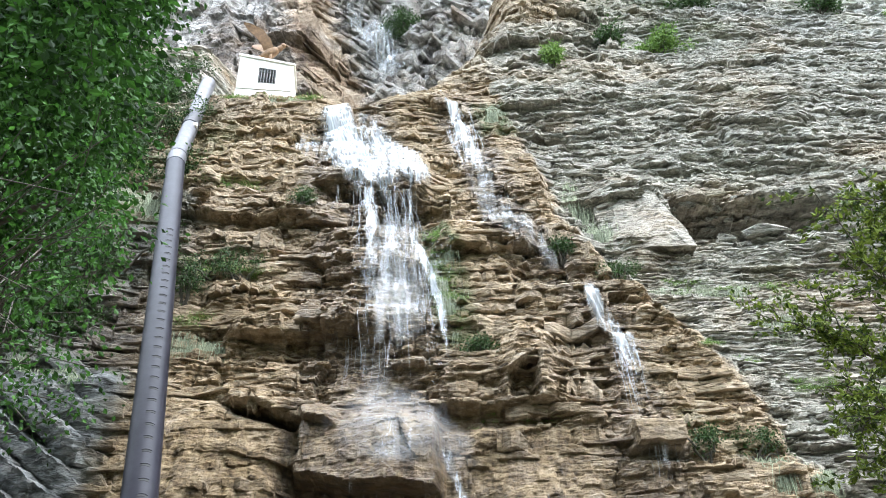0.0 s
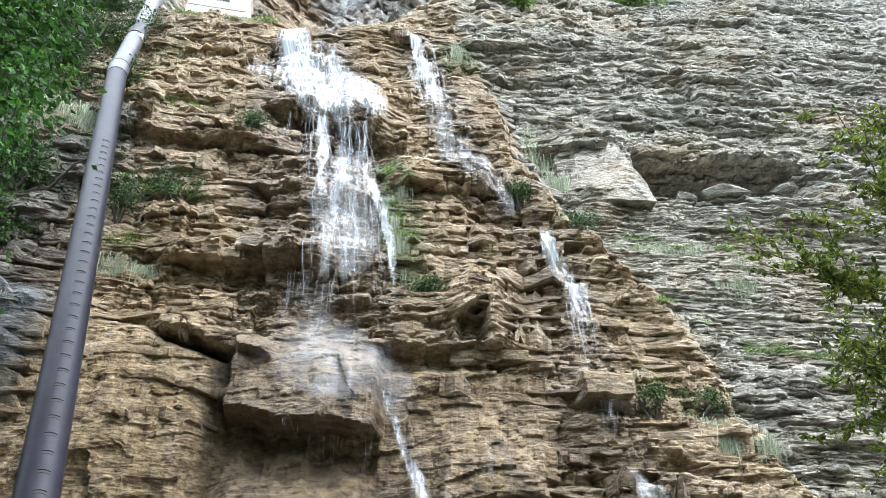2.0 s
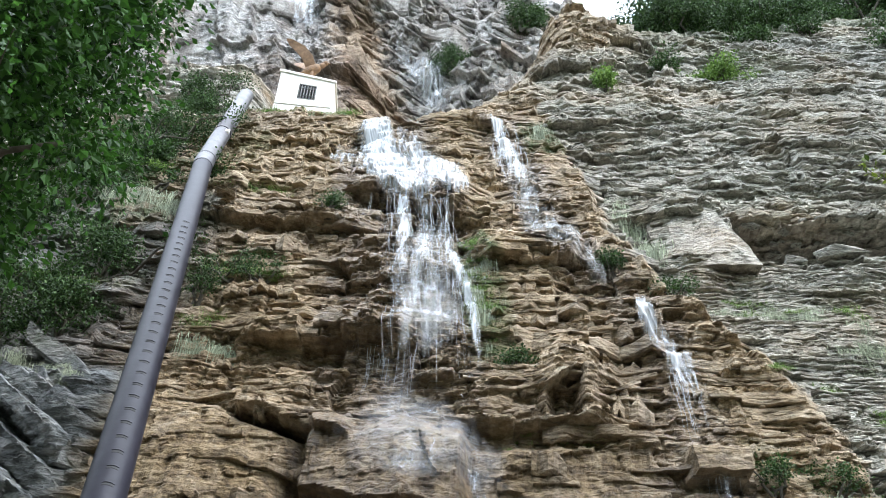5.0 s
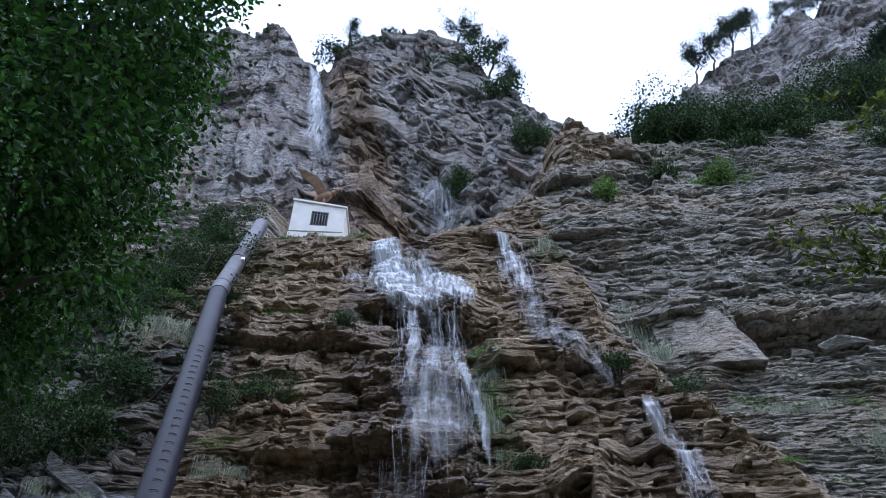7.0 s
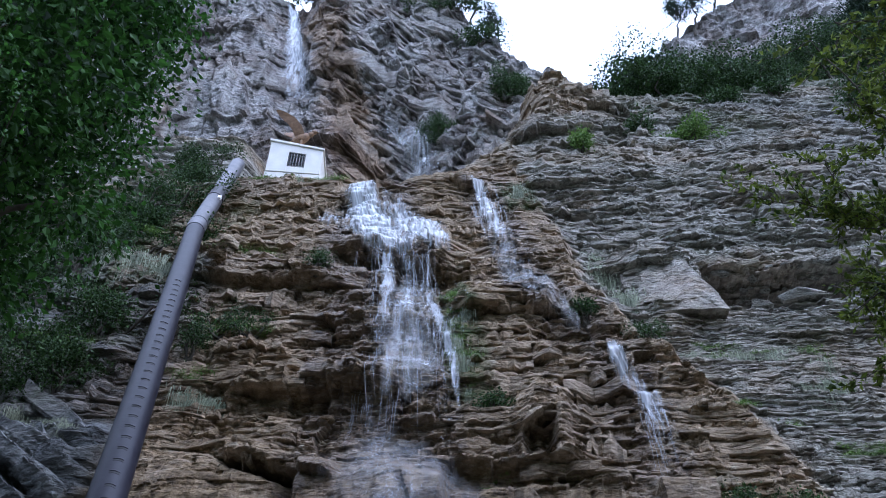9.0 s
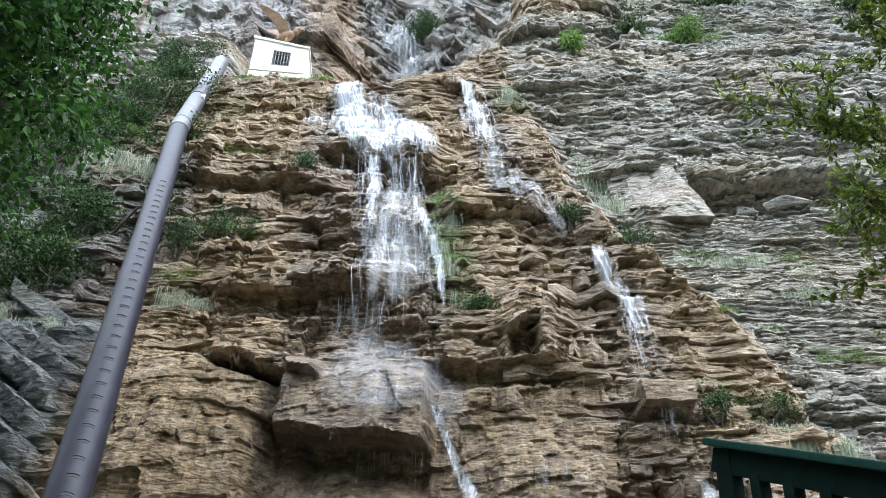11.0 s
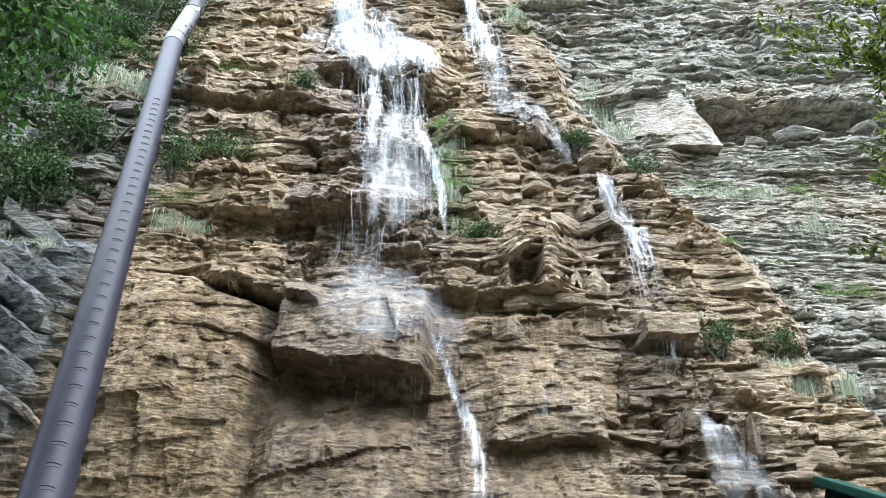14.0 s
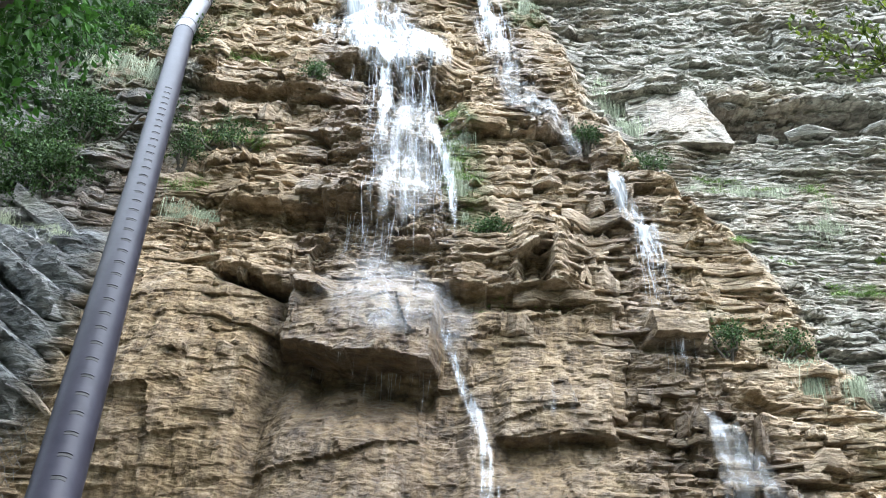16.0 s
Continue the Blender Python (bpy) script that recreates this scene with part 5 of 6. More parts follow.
for zz in (-0.15, 0.17):
    V1, F1 = tube([(wx - ww / 2, -DEP / 2 + 0.02, wz + zz), (wx + ww / 2, -DEP / 2 + 0.02, wz + zz)], [0.017, 0.017], 6)
    part("window_bar", mesh_from("window_bar", V1, F1, WIRE), None, window)

# the walls and roof fall away to one side
for ob in [hut, *hut.children_recursive]:
    if ob.data:
        for v in ob.data.vertices:
            if v.co.z > 0:
                v.co.z *= 1 - 0.12 * v.co.x


def bird_statue():
    """A perched bird of prey with raised wings, as one plain mesh."""
    bm = bmesh.new()

    def blob(m, sz):
        bmesh.ops.create_uvsphere(bm, u_segments=14, v_segments=9, radius=1, matrix=m @ Matrix.Diagonal((*sz, 1)))

    blob(pose(0, 0, 0.42, 0, -35, 0), (0.36, 0.17, 0.19))
    blob(pose(0.3, 0, 0.62, 0, -40, 0), (0.17, 0.09, 0.1))
    blob(pose(0.42, 0, 0.74), (0.1, 0.08, 0.085))
    blob(pose(0.52, 0, 0.73, 0, 25, 0), (0.07, 0.03, 0.03))
    blob(pose(-0.36, 0, 0.2, 0, -38, 0), (0.26, 0.12, 0.05))
    for sy in (-1, 1):
        blob(pose(0.06, sy * 0.08, 0.17), (0.05, 0.05, 0.2))
        lead = [(0.16, 0.1, 0.5), (0.02, 0.24, 0.85), (-0.22, 0.36, 1.12), (-0.6, 0.5, 1.28), (-0.8, 0.55, 1.3)]
        trail = [(-0.16, 0.1, 0.4), (-0.26, 0.22, 0.64), (-0.44, 0.33, 0.86), (-0.72, 0.45, 1.1), (-0.84, 0.54, 1.27)]
        for th in (-0.02, 0.02):
            a = [bm.verts.new((x, sy * (y + th), z)) for x, y, z in lead]
            b = [bm.verts.new((x, sy * (y + th), z)) for x, y, z in trail]
            for i in range(4):
                bm.faces.new((a[i], a[i + 1], b[i + 1], b[i]))
    bmesh.ops.recalc_face_normals(bm, faces=bm.faces)
    return bm


bird = part("bird_statue", bird_statue(), BRONZE)
bird.location = HUT + Vector((0.1, -0.5, HEI + 0.07))
bird.scale = (1.08, 1.08, 1.08)
tagged(bird, "brown statue of a bird with raised wings on the hut roof", "statue")

# ---- green stair rail ----
RL, RD = Vector((1.33, 2.42, 1.9)), Vector((0.138, -0.298, -0.13))
RDn = RD.normalized()
rail = tagged(empty("stair_rail", (RL.x, RL.y, 0)), "dark green painted wooden stair rail with flat balusters", "railing")
xr = RDn
yr = Vector((0, 0, 1)).cross(xr).normalized()
zr = xr.cross(yr).normalized()
rm = Matrix((xr, yr, zr)).transposed().to_4x4()
length = 1.7


def on_rail(s, dy=0.0, dz=0.0):
    return Matrix.Translation(Vector((0, 0, RL.z)) + xr * s + yr * dy + zr * dz) @ rm


part("handrail", boxes(((length, 0.075, 0.02), on_rail(length / 2 - 0.02, 0, -0.0), 0.004)), GREEN_LIT, rail, "green cap board, coloured lighter as if lit")
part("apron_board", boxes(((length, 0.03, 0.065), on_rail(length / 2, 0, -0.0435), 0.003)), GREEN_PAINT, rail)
for i in range(14):
    top = Vector((0, 0, RL.z)) + xr * (0.03 + i * 0.118)
    wdt = 0.06 if i == 0 else 0.034
    hgt = 0.72
    ang = math.degrees(math.atan2(xr.y, xr.x))
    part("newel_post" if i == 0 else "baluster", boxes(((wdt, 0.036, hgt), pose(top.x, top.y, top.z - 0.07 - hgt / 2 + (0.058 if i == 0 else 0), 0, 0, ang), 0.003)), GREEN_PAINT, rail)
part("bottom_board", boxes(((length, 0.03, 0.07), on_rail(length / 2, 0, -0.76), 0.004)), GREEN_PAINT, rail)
for s_ in (0.05, length - 0.1):
    p_ = Vector((0, 0, RL.z)) + xr * s_
    h_ = p_.z + 0.35 + 0.2
    part("support_post", boxes(((0.06, 0.06, h_), pose(p_.x, p_.y, p_.z - 0.7 - h_ / 2, 0, 0, 0), 0.006)), GREEN_PAINT, rail)


rail.location, rail.scale = (1.149, 1.812, 0.393), (0.7, 0.7, 0.7)


# ---- loose stones on the ledge under the hollow ----
def stone_mesh(name, seed, n=16, mat=ROCK, och_=0.0):
    """An angular broken stone, about 1 m across."""
    rng = np.random.default_rng(seed)
    bm = bmesh.new()
    for _ in range(n):
        v = rng.uniform(-0.5, 0.5, 3)
        v /= (np.abs(v) ** 4).sum() ** 0.25 * 2
        bm.verts.new(v * (0.85 + 0.22 * rng.random()))
    r = bmesh.ops.convex_hull(bm, input=bm.verts)
    bmesh.ops.delete(bm, geom=[v for v in bm.verts if not v.link_faces], context="VERTS")
    me = bpy.data.meshes.new(name)
    bm.to_mesh(me)
    bm.free()
    for key, val in (("ochre", och_), ("wet", 0.0), ("moss", 0.0), ("lit_rim", 0.0), ("tufa", 0.0), ("slate", 0.0), ("tone", 0.0)):
        a_ = me.attributes.new(key, "FLOAT", "POINT")
        a_.data.foreach_set("value", np.full(len(me.vertices), val, np.float32))
    me.materials.append(mat)
    return me


for i, (x, z, sx, sz) in enumerate([(6.35, 12.3, 0.6, 0.3), (7.3, 12.3, 1.3, 0.3), (8.5, 12.3, 0.6, 0.16), (-6.6, 13.75, 0.55, 0.35), (-5.6, 14.0, 0.5, 0.3)]):
    ob = new("boulder", stone_mesh("boulder", 900 + i, 16, ROCK, 0.2 if x > 0 else 0.75))
    y_ = float(face_y(np.array([x]), np.array([z - 0.15]))[0])
    ob.matrix_world = pose(x, y_ + 0.05, z, 0, 0, 8 * i) @ Matrix.Diagonal((sx, 0.6, sz, 1))
    tagged(ob, "pale broken limestone block lying on a ledge", "rock", "loose blocks")


# ---- rock-fall net over the foot of the cliff ----
net = tagged(empty("rockfall_net", (-7.2, 13, 3)), "galvanised wire net hung over the foot of the rock", "net")
wires = []
for k in range(44):
    for sgn in (-1, 1):
        c0 = -9.6 + 0.13 * k
        zz = np.linspace(2.6, 5.0, 14)
        xx = c0 + sgn * (zz - 3.8) * 0.7
        ok = (xx > -8.9) & (xx < -6.35)
        if ok.sum() > 2:
            yy = face_y(xx[ok], zz[ok]) - 0.08
            wires.append(([np.array(q) - np.array((-7.2, 13, 3)) for q in zip(xx[ok], yy, zz[ok])], [0.0035] * int(ok.sum())))
ob = tubes("wire_mesh", wires, WIRE, net, 3)
ob["kind"] = "stuff"


# ---- plants ----
def leaves(points, heading, size, rng, width=0.3, fold=0.12):
    """Pointed leaves of two folded halves."""
    n = len(points)
    a = heading / (np.linalg.norm(heading, axis=1, keepdims=True) + 1e-9)
    r = rng.normal(size=(n, 3))
    b = np.cross(a, r)
    b /= np.linalg.norm(b, axis=1, keepdims=True) + 1e-9
    c = np.cross(a, b)
    L = np.asarray(size)[:, None]
    V = np.stack([points, points + a * L * 0.5 + b * L * width + c * L * fold, points + a * L, points + a * L * 0.5 - b * L * width + c * L * fold], 1)
    i = 4 * np.arange(n)[:, None, None]
    return V.reshape(-1, 3), (np.array([(0, 1, 2), (0, 2, 3)])[None] + i).reshape(-1, 3)


def crown(name, twigs, per, spread, size, mat, parent, rng, droop=0.3, width=0.3):
    """Leaves gathered round twig ends."""
    tw = np.repeat(np.asarray(twigs), per, 0)
    off = rng.normal(size=tw.shape) * spread
    head = off / (np.linalg.norm(off, axis=1, keepdims=True) + 1e-6) + rng.normal(size=tw.shape) * 0.6 - np.array([0, 0, droop])
    V, Fc = leaves(tw + off, head, size * (0.6 + 0.8 * rng.random(len(tw))), rng, width)
    return part(name, mesh_from(name, V, Fc, mat), None, parent)


def limb(rng, a, b, r0, r1, n=7, wob=0.08):
    a, b = np.array(a, float), np.array(b, float)
    ln = np.linalg.norm(b - a)
    pts = [a + (b - a) * s + (rng.normal(size=3) * wob * ln * math.sin(math.pi * s) if 0 < s < 1 else 0) for s in np.linspace(0, 1, n)]
    return pts, list(np.linspace(r0, r1, n))


def left_tree():
    rng = np.random.default_rng(31)
    root = np.array((-6.2, 6.3, -0.2))
    tree = tagged(empty("broadleaf_tree", root), "broadleaf tree with dense dark green foliage overhanging the view", "tree")
    tw, near = [], []
    while len(tw) < 1300:
        p = np.array((-8.6, 4.0, 5.5)) + rng.random(3) * np.array((7.0, 3.6, 5.6))
        edge = np.interp(p[2], [5.6, 6.2, 7.0, 8.0, 9.0, 11], [-3.6, -3.25, -3.0, -2.95, -2.8, -2.75]) - 0.45 * (p[1] - 5.6) + 0.35 * float(fbm(p[1] * 1.1, p[2] * 1.3, 200))
        if p[0] < edge and p[2] > 5.95 + 0.4 * float(fbm(p[0] * 1.1, p[1] * 1.1, 201)):
            tw.append(p)
    # lower sprays that hang nearer the viewer
    while len(near) < 190:
        p = np.array((-3.0, 2.2, 3.1)) + rng.random(3) * np.array((2.2, 1.2, 2.0))
        if p[0] < -0.42 * p[1] - 0.12 + 0.25 * float(fbm(p[1] * 2, p[2] * 2.5, 202)) and p[2] > 3.2 + 0.5 * abs(p[0] + 1.3) and float(fbm(p[0] * 2.2, p[2] * 2.2, 203)) > -0.15:
            near.append(p)
    away = lambda q: np.array((0.3, 0.7, 1.9)) + (np.asarray(q) - np.array((0.3, 0.7, 1.9))) * 1.38
    tw, near, root = away(tw) - np.array((0.4, 0, 0)), np.array(near) - np.array((0.5, 0, 0)), away(root)
    root[2] = -0.2
    tree.location = root
    fork = away((-6.1, 6.2, 4.4))
    specs = [limb(rng, root, fork, 0.17, 0.12, 9, 0.03)]
    mains = [away(p) for p in ((-4.2, 5.9, 6.9), (-3.6, 5.6, 8.2), (-4.8, 6.8, 7.6), (-5.4, 5.0, 9.0), (-6.4, 6.4, 9.0), (-3.7, 6.2, 6.6), (-2.6, 3.3, 4.5), (-2.3, 2.9, 3.8))]
    for m_ in mains:
        specs.append(limb(rng, fork, m_, 0.09, 0.035, 8, 0.06))
    part_l = []
    for p in np.concatenate([tw[::8], near[::2]]):
        m_ = min(mains, key=lambda q: np.linalg.norm(q - p))
        f = 0.4 + 0.6 * rng.random()
        part_l.append(limb(rng, fork + (m_ - fork) * f, p, 0.011, 0.003, 6, 0.06))
    tubes("trunk", [([np.array(q) - root for q in pts], r) for pts, r in specs], BARK, tree, 8)
    tubes("branch", [([np.array(q) - root for q in pts], r) for pts, r in part_l], TWIG, tree, 4)
    crown("foliage", tw - root, 80, 0.32, 0.12, LEAF_TREE, tree, rng, 0.5, 0.33)
    crown("foliage", near - root, 24, 0.1, 0.034, LEAF_TREE, tree, rng, 0.5, 0.33)


left_tree()


def right_bush():
    rng = np.random.default_rng(33)
    root = np.array((3.9, 3.5, -0.2))
    bush = tagged(empty("bush", root), "loose leafy bush with thin brown stems and yellow-green tips", "bush")
    knot = np.array((3.5, 3.35, 2.8))
    v = lambda *p: np.array(p)
    stems = [[knot, v(2.85, 3.36, 3.47), v(2.55, 3.44, 3.82), v(2.32, 3.51, 4.01), v(2.08, 3.57, 4.16), v(1.87, 3.63, 4.27)],
             [knot, v(2.8, 3.18, 3.65), v(2.6, 3.14, 4.02), v(2.35, 3.12, 4.35), v(2.12, 2.99, 4.72)],
             [knot, v(2.92, 3.15, 4.01), v(2.63, 3.15, 4.41), v(2.5, 3.14, 4.56), v(2.38, 3.03, 4.8)],
             [knot, v(2.92, 3.36, 3.33), v(2.73, 3.5, 3.39), v(2.52, 3.64, 3.44), v(2.28, 3.84, 3.31)],
             [knot, v(3.05, 3.52, 3.34), v(2.73, 3.66, 3.65), v(2.45, 3.79, 3.79), v(2.26, 3.88, 3.87)],
             [knot, v(2.78, 3.16, 3.42), v(2.4, 3.41, 3.58), v(2.19, 3.58, 3.5)],
             [knot, v(2.85, 3.36, 3.09), v(2.63, 3.5, 3.24), v(2.47, 3.63, 3.2)],
             [knot, v(3.1, 3.0, 3.9), v(2.55, 2.75, 4.29), v(2.34, 2.68, 4.45), v(2.12, 2.73, 4.52)],
             [v(2.32, 3.51, 4.01), v(2.3, 3.5, 4.2), v(2.22, 3.48, 4.45)]]
    for tip in (v(2.75, 3.3, 3.9), v(2.9, 3.1, 4.3), v(2.7, 3.5, 3.1), v(2.95, 3.3, 3.6), v(2.6, 3.6, 3.55), v(3.0, 3.2, 2.95), v(2.85, 3.45, 2.85), v(2.7, 3.1, 2.75), v(2.45, 3.25, 2.95), v(2.9, 3.2, 2.55), v(2.6, 3.4, 2.6), v(2.95, 2.95, 3.1), v(3.0, 3.4, 2.4)):
        mid = (knot * 0.5 + tip * 0.5) + rng.normal(size=3) * 0.1 - np.array((0, 0, 0.08))
        stems.append([knot, mid, tip])
    eye = v(-0.04, 0.07, 2.07)
    stems = [[eye + (q - eye) * 1.15 for q in st] for st in stems]
    knot = stems[0][0]
    for st in stems:
        if np.allclose(st[0], knot):
            st[0] = knot
    specs = [limb(rng, root, knot, 0.035, 0.022, 8, 0.04)]
    V, H = [], []
    for st in stems:
        P = []
        for a, b in zip(st, st[1:]):
            P += [a + (b - a) * s for s in np.linspace(0, 1, 5)[:-1]]
        P = np.array(P + [st[-1]])
        P[1:-1] += rng.normal(size=P[1:-1].shape) * 0.012
        ln = len(P)
        specs.append((list(P), list(np.linspace(0.014 if st[0] is knot else 0.007, 0.0025, ln))))
        for i in range(ln // 3 if st[0] is knot else 0, ln):
            for _ in range(4 if st[0] is knot and i < ln * 0.75 else 1):
                d = rng.normal(size=3) * np.array((1, 0.7, 0.8)) + (P[min(i + 1, ln - 1)] - P[i - 1]) * 3
                d /= np.linalg.norm(d)
                tip = P[i] + d * (0.1 + 0.26 * rng.random())
                specs.append(limb(rng, P[i], tip, 0.004, 0.0015, 5, 0.08))
                k = 34
                s = rng.random(k)[:, None]
                V.append(P[i] + (tip - P[i]) * s + rng.normal(size=(k, 3)) * 0.012)
                H.append(d * 0.7 + rng.normal(size=(k, 3)) * 0.8)
        s = rng.random(10)
        idx = (s * (ln - 1)).astype(int)
        V.append(P[idx])
        H.append(rng.normal(size=(10, 3)))
    V, H = np.concatenate(V), np.concatenate(H)
    tubes("stem", [([np.array(q) - root for q in pts], r) for pts, r in specs], TWIG, bush, 5)
    v, f = leaves(V - root, H, 0.028 + 0.032 * rng.random(len(V)), rng, 0.25)
    part("foliage", mesh_from("foliage", v, f, LEAF_BUSH), None, bush)


right_bush()


def shrub(name, at, size, n, mat, label, leaf=0.16, seed=1, stems=True, category="shrub"):
    """A rounded woody shrub: stems from the base, leaf clumps with gaps between."""
    rng = np.random.default_rng(seed)
    sx, sy, sz = size
    sh = tagged(empty(name, at), label, category)
    lob = [np.array((rng.normal() * 0.55 * sx, rng.normal() * 0.45 * sy, (0.25 + 0.6 * rng.random()) * sz)) for _ in range(9)]
    rad = [0.24 + 0.22 * rng.random() for _ in lob]
    tw = []
    for _ in range(n):
        k = rng.integers(len(lob))
        d = rng.normal(size=3)
        d /= np.linalg.norm(d)
        tw.append(lob[k] + d * np.array(size) * rad[k] * (0.6 + 0.5 * rng.random()))
    tw = np.array(tw)
    specs = [limb(rng, (rng.normal() * 0.1 * sx, 0, -0.3), q, 0.05 * sz ** 0.5, 0.012, 6, 0.07) for q in lob]
    tubes("stem", specs, BARK, sh, 5)
    crown("foliage", tw, 19, leaf * 1.1, leaf * 0.78, mat, sh, rng, 0.0, 0.34)
    return sh


def pine(name, at, height, seed, label, lean=0.0, flat=False):
    """A conifer: a bare tapering trunk, limbs in tiers, needle tufts along them."""
    rng = np.random.default_rng(seed)
    tr = tagged(empty(name, at), label, "tree")
    top = np.array((lean * height, 0, height))
    trunk = limb(rng, (0, 0, -0.6), top, 0.035 * height ** 0.9, 0.02, 9, 0.02)
    specs, tw = [trunk], []
    lo = 0.5 if flat else 0.22
    for k in range(15 if flat else 34):
        f = lo + (1 - lo) * rng.random() ** 0.8
        base = np.array((0, 0, 0)) + top * f
        r = (0.5 if flat else 0.26) * height * (1.0 - 0.75 * (f - lo) / (1 - lo)) * (0.6 + 0.6 * rng.random())
        a = rng.random() * 6.283
        tip = base + np.array((math.cos(a) * r, math.sin(a) * r, (0.25 if flat else -0.08) * r))
        specs.append(limb(rng, base, tip, 0.02 * height ** 0.5, 0.008, 6, 0.06))
        for s in np.linspace(0.35, 1, 7):
            tw.append(base + (tip - base) * s + rng.normal(size=3) * 0.04 * height)
    tubes("trunk", specs, BARK, tr, 6)
    crown("foliage", np.array(tw), 42, 0.034 * height, 0.036 * height, LEAF_PINE, tr, rng, -0.2, 0.12)
    return tr


def rim(x, back=0.4):
    z = float(top_at(np.array([x]))[0])
    return x, float(np.interp(z, RISE, BACK)) + back - float(proud(np.array([x]), np.array([z - 0.2]))[0]), z


def face_at(x, z, out=0.0):
    return (x, float(face_y(np.array([x]), np.array([z]))[0]) - out, z)


# wooded rim on the grey side
rr = np.random.default_rng(51)
for i, x in enumerate([6.9, 9.0, 11.6, 12.4, 14.6, 16.8, 17.6, 19.6, 21.0, 23.4, 24.4, 27, 28.4, 31.6, 34.4, 37.5, 41]):
    h = 0.9 + 2.8 * rr.random() ** 1.6 + 0.03 * x
    px, py, pz = rim(x, 0.5 + 0.6 * rr.random())
    shrub("rim_shrub", (px, py, pz - 0.4), (1.5 + 0.5 * h * rr.random(), 1.4, h + 0.5), 520, LEAF_SHRUB, "dense dark green shrub on the cliff rim", 0.15, 500 + i)
for i, (x, h, b) in enumerate([(9.5, 6.5, 4), (11.2, 7.5, 6), (13.5, 6.0, 5), (18.5, 6.5, 2.0), (21.5, 8.5, 2.0), (25.0, 11.0, 3.5), (28.5, 11, 2.5), (32, 11, 2.5), (38.5, 10, 3)]):
    px, py, pz = rim(x, b)
    pine("pine_tree", (px, py, pz - 0.2), h, 600 + i, "dark green pine with a bare trunk on the rim", 0.04 * rr.normal(), i < 3)
for i, (x, w, h) in enumerate([(6.1, 1.2, 2.3), (7.6, 1.6, 3.2), (10.0, 1.7, 3.0)]):
    px, py, pz = rim(x, 1.0)
    shrub("rim_shrub", (px, py, pz - 0.4), (w, 1.5, h), 620, LEAF_SHRUB, "tall rounded dark green shrub on the cliff rim", 0.15, 530 + i)
shrub("knoll_shrub", (0.3, 33.4, 38.3), (1.5, 1.2, 2.0), 420, LEAF_SHRUB, "round dark green shrub on the rocky knoll", 0.14, 540)
shrub("gully_shrub", (-2.5, 33.7, 34.9), (1.4, 1.0, 1.9), 420, LEAF_SHRUB, "bright green shrub beside the gully stream", 0.12, 541)
for i, (x, z, s, h) in enumerate([(9.7, 28.6, 0.8, 0.5), (12.3, 30.0, 0.7, 0.5), (5.5, 24.8, 0.4, 0.4), (17, 31, 1.2, 0.9), (21, 32.5, 1.5, 1.0), (15, 28, 0.9, 0.6)]):
    shrub("low_shrub", face_at(x, z, 0.1), (s, 0.7, h), 90, LEAF_SHRUB, "low dark shrub rooted in the grey slope", 0.14, 560 + i)
for i, (x, z, s, h) in enumerate([(6.9, 23.6, 0.8, 0.5), (7.4, 24.0, 0.5, 0.5), (3.2, 22.6, 0.2, 0.6), (18, 27.5, 0.7, 0.4)]):
    shrub("grassy_shrub", face_at(x, z, 0.1), (s, 0.5, h), 110, GRASS_GREEN, "yellow-green broom on the grey slope", 0.12, 580 + i)
# trees on the high crag
for i, (x, h) in enumerate([(-14.6, 3.0), (-13.4, 3.4), (-4.6, 4.2), (-3.4, 3.4), (-2.2, 4.2), (-1.0, 4.0), (-10.2, 1.6)]):
    z = float(crag_top(np.array([x]))[0])
    pine("crag_pine", (x, float(crag_y(np.array([x]), np.array([z]))[0]) + 0.3, z - 0.2), h, 640 + i, "wind-bent dark pine on the high crag", 0.25 * rr.random(), True)
for i, (x, dz, w) in enumerate([(-13.8, -0.6, 2.6), (-3.0, -1.4, 2.2), (-1.2, -2.2, 2.0)]):
    z = float(crag_top(np.array([x]))[0]) + dz
    shrub("crag_shrub", (x, float(crag_y(np.array([x]), np.array([z]))[0]) - 0.1, z), (w, 1.0, 1.5), 120, LEAF_SHRUB, "dark shrub clinging to the high crag", 0.2, 660 + i)
# trees on the far crag
for i, x in enumerate([16.5, 18.5, 21, 23.5, 27, 30, 33, 36]):
    z = float(np.interp(x, fx, ft))
    pine("far_pine", (x, 50 + (z - 60) * 0.25 + 0.8, z - 1.6), 5 + 2.0 * rr.random(), 680 + i, "flat-topped dark pine on the far skyline", 0.1, True)


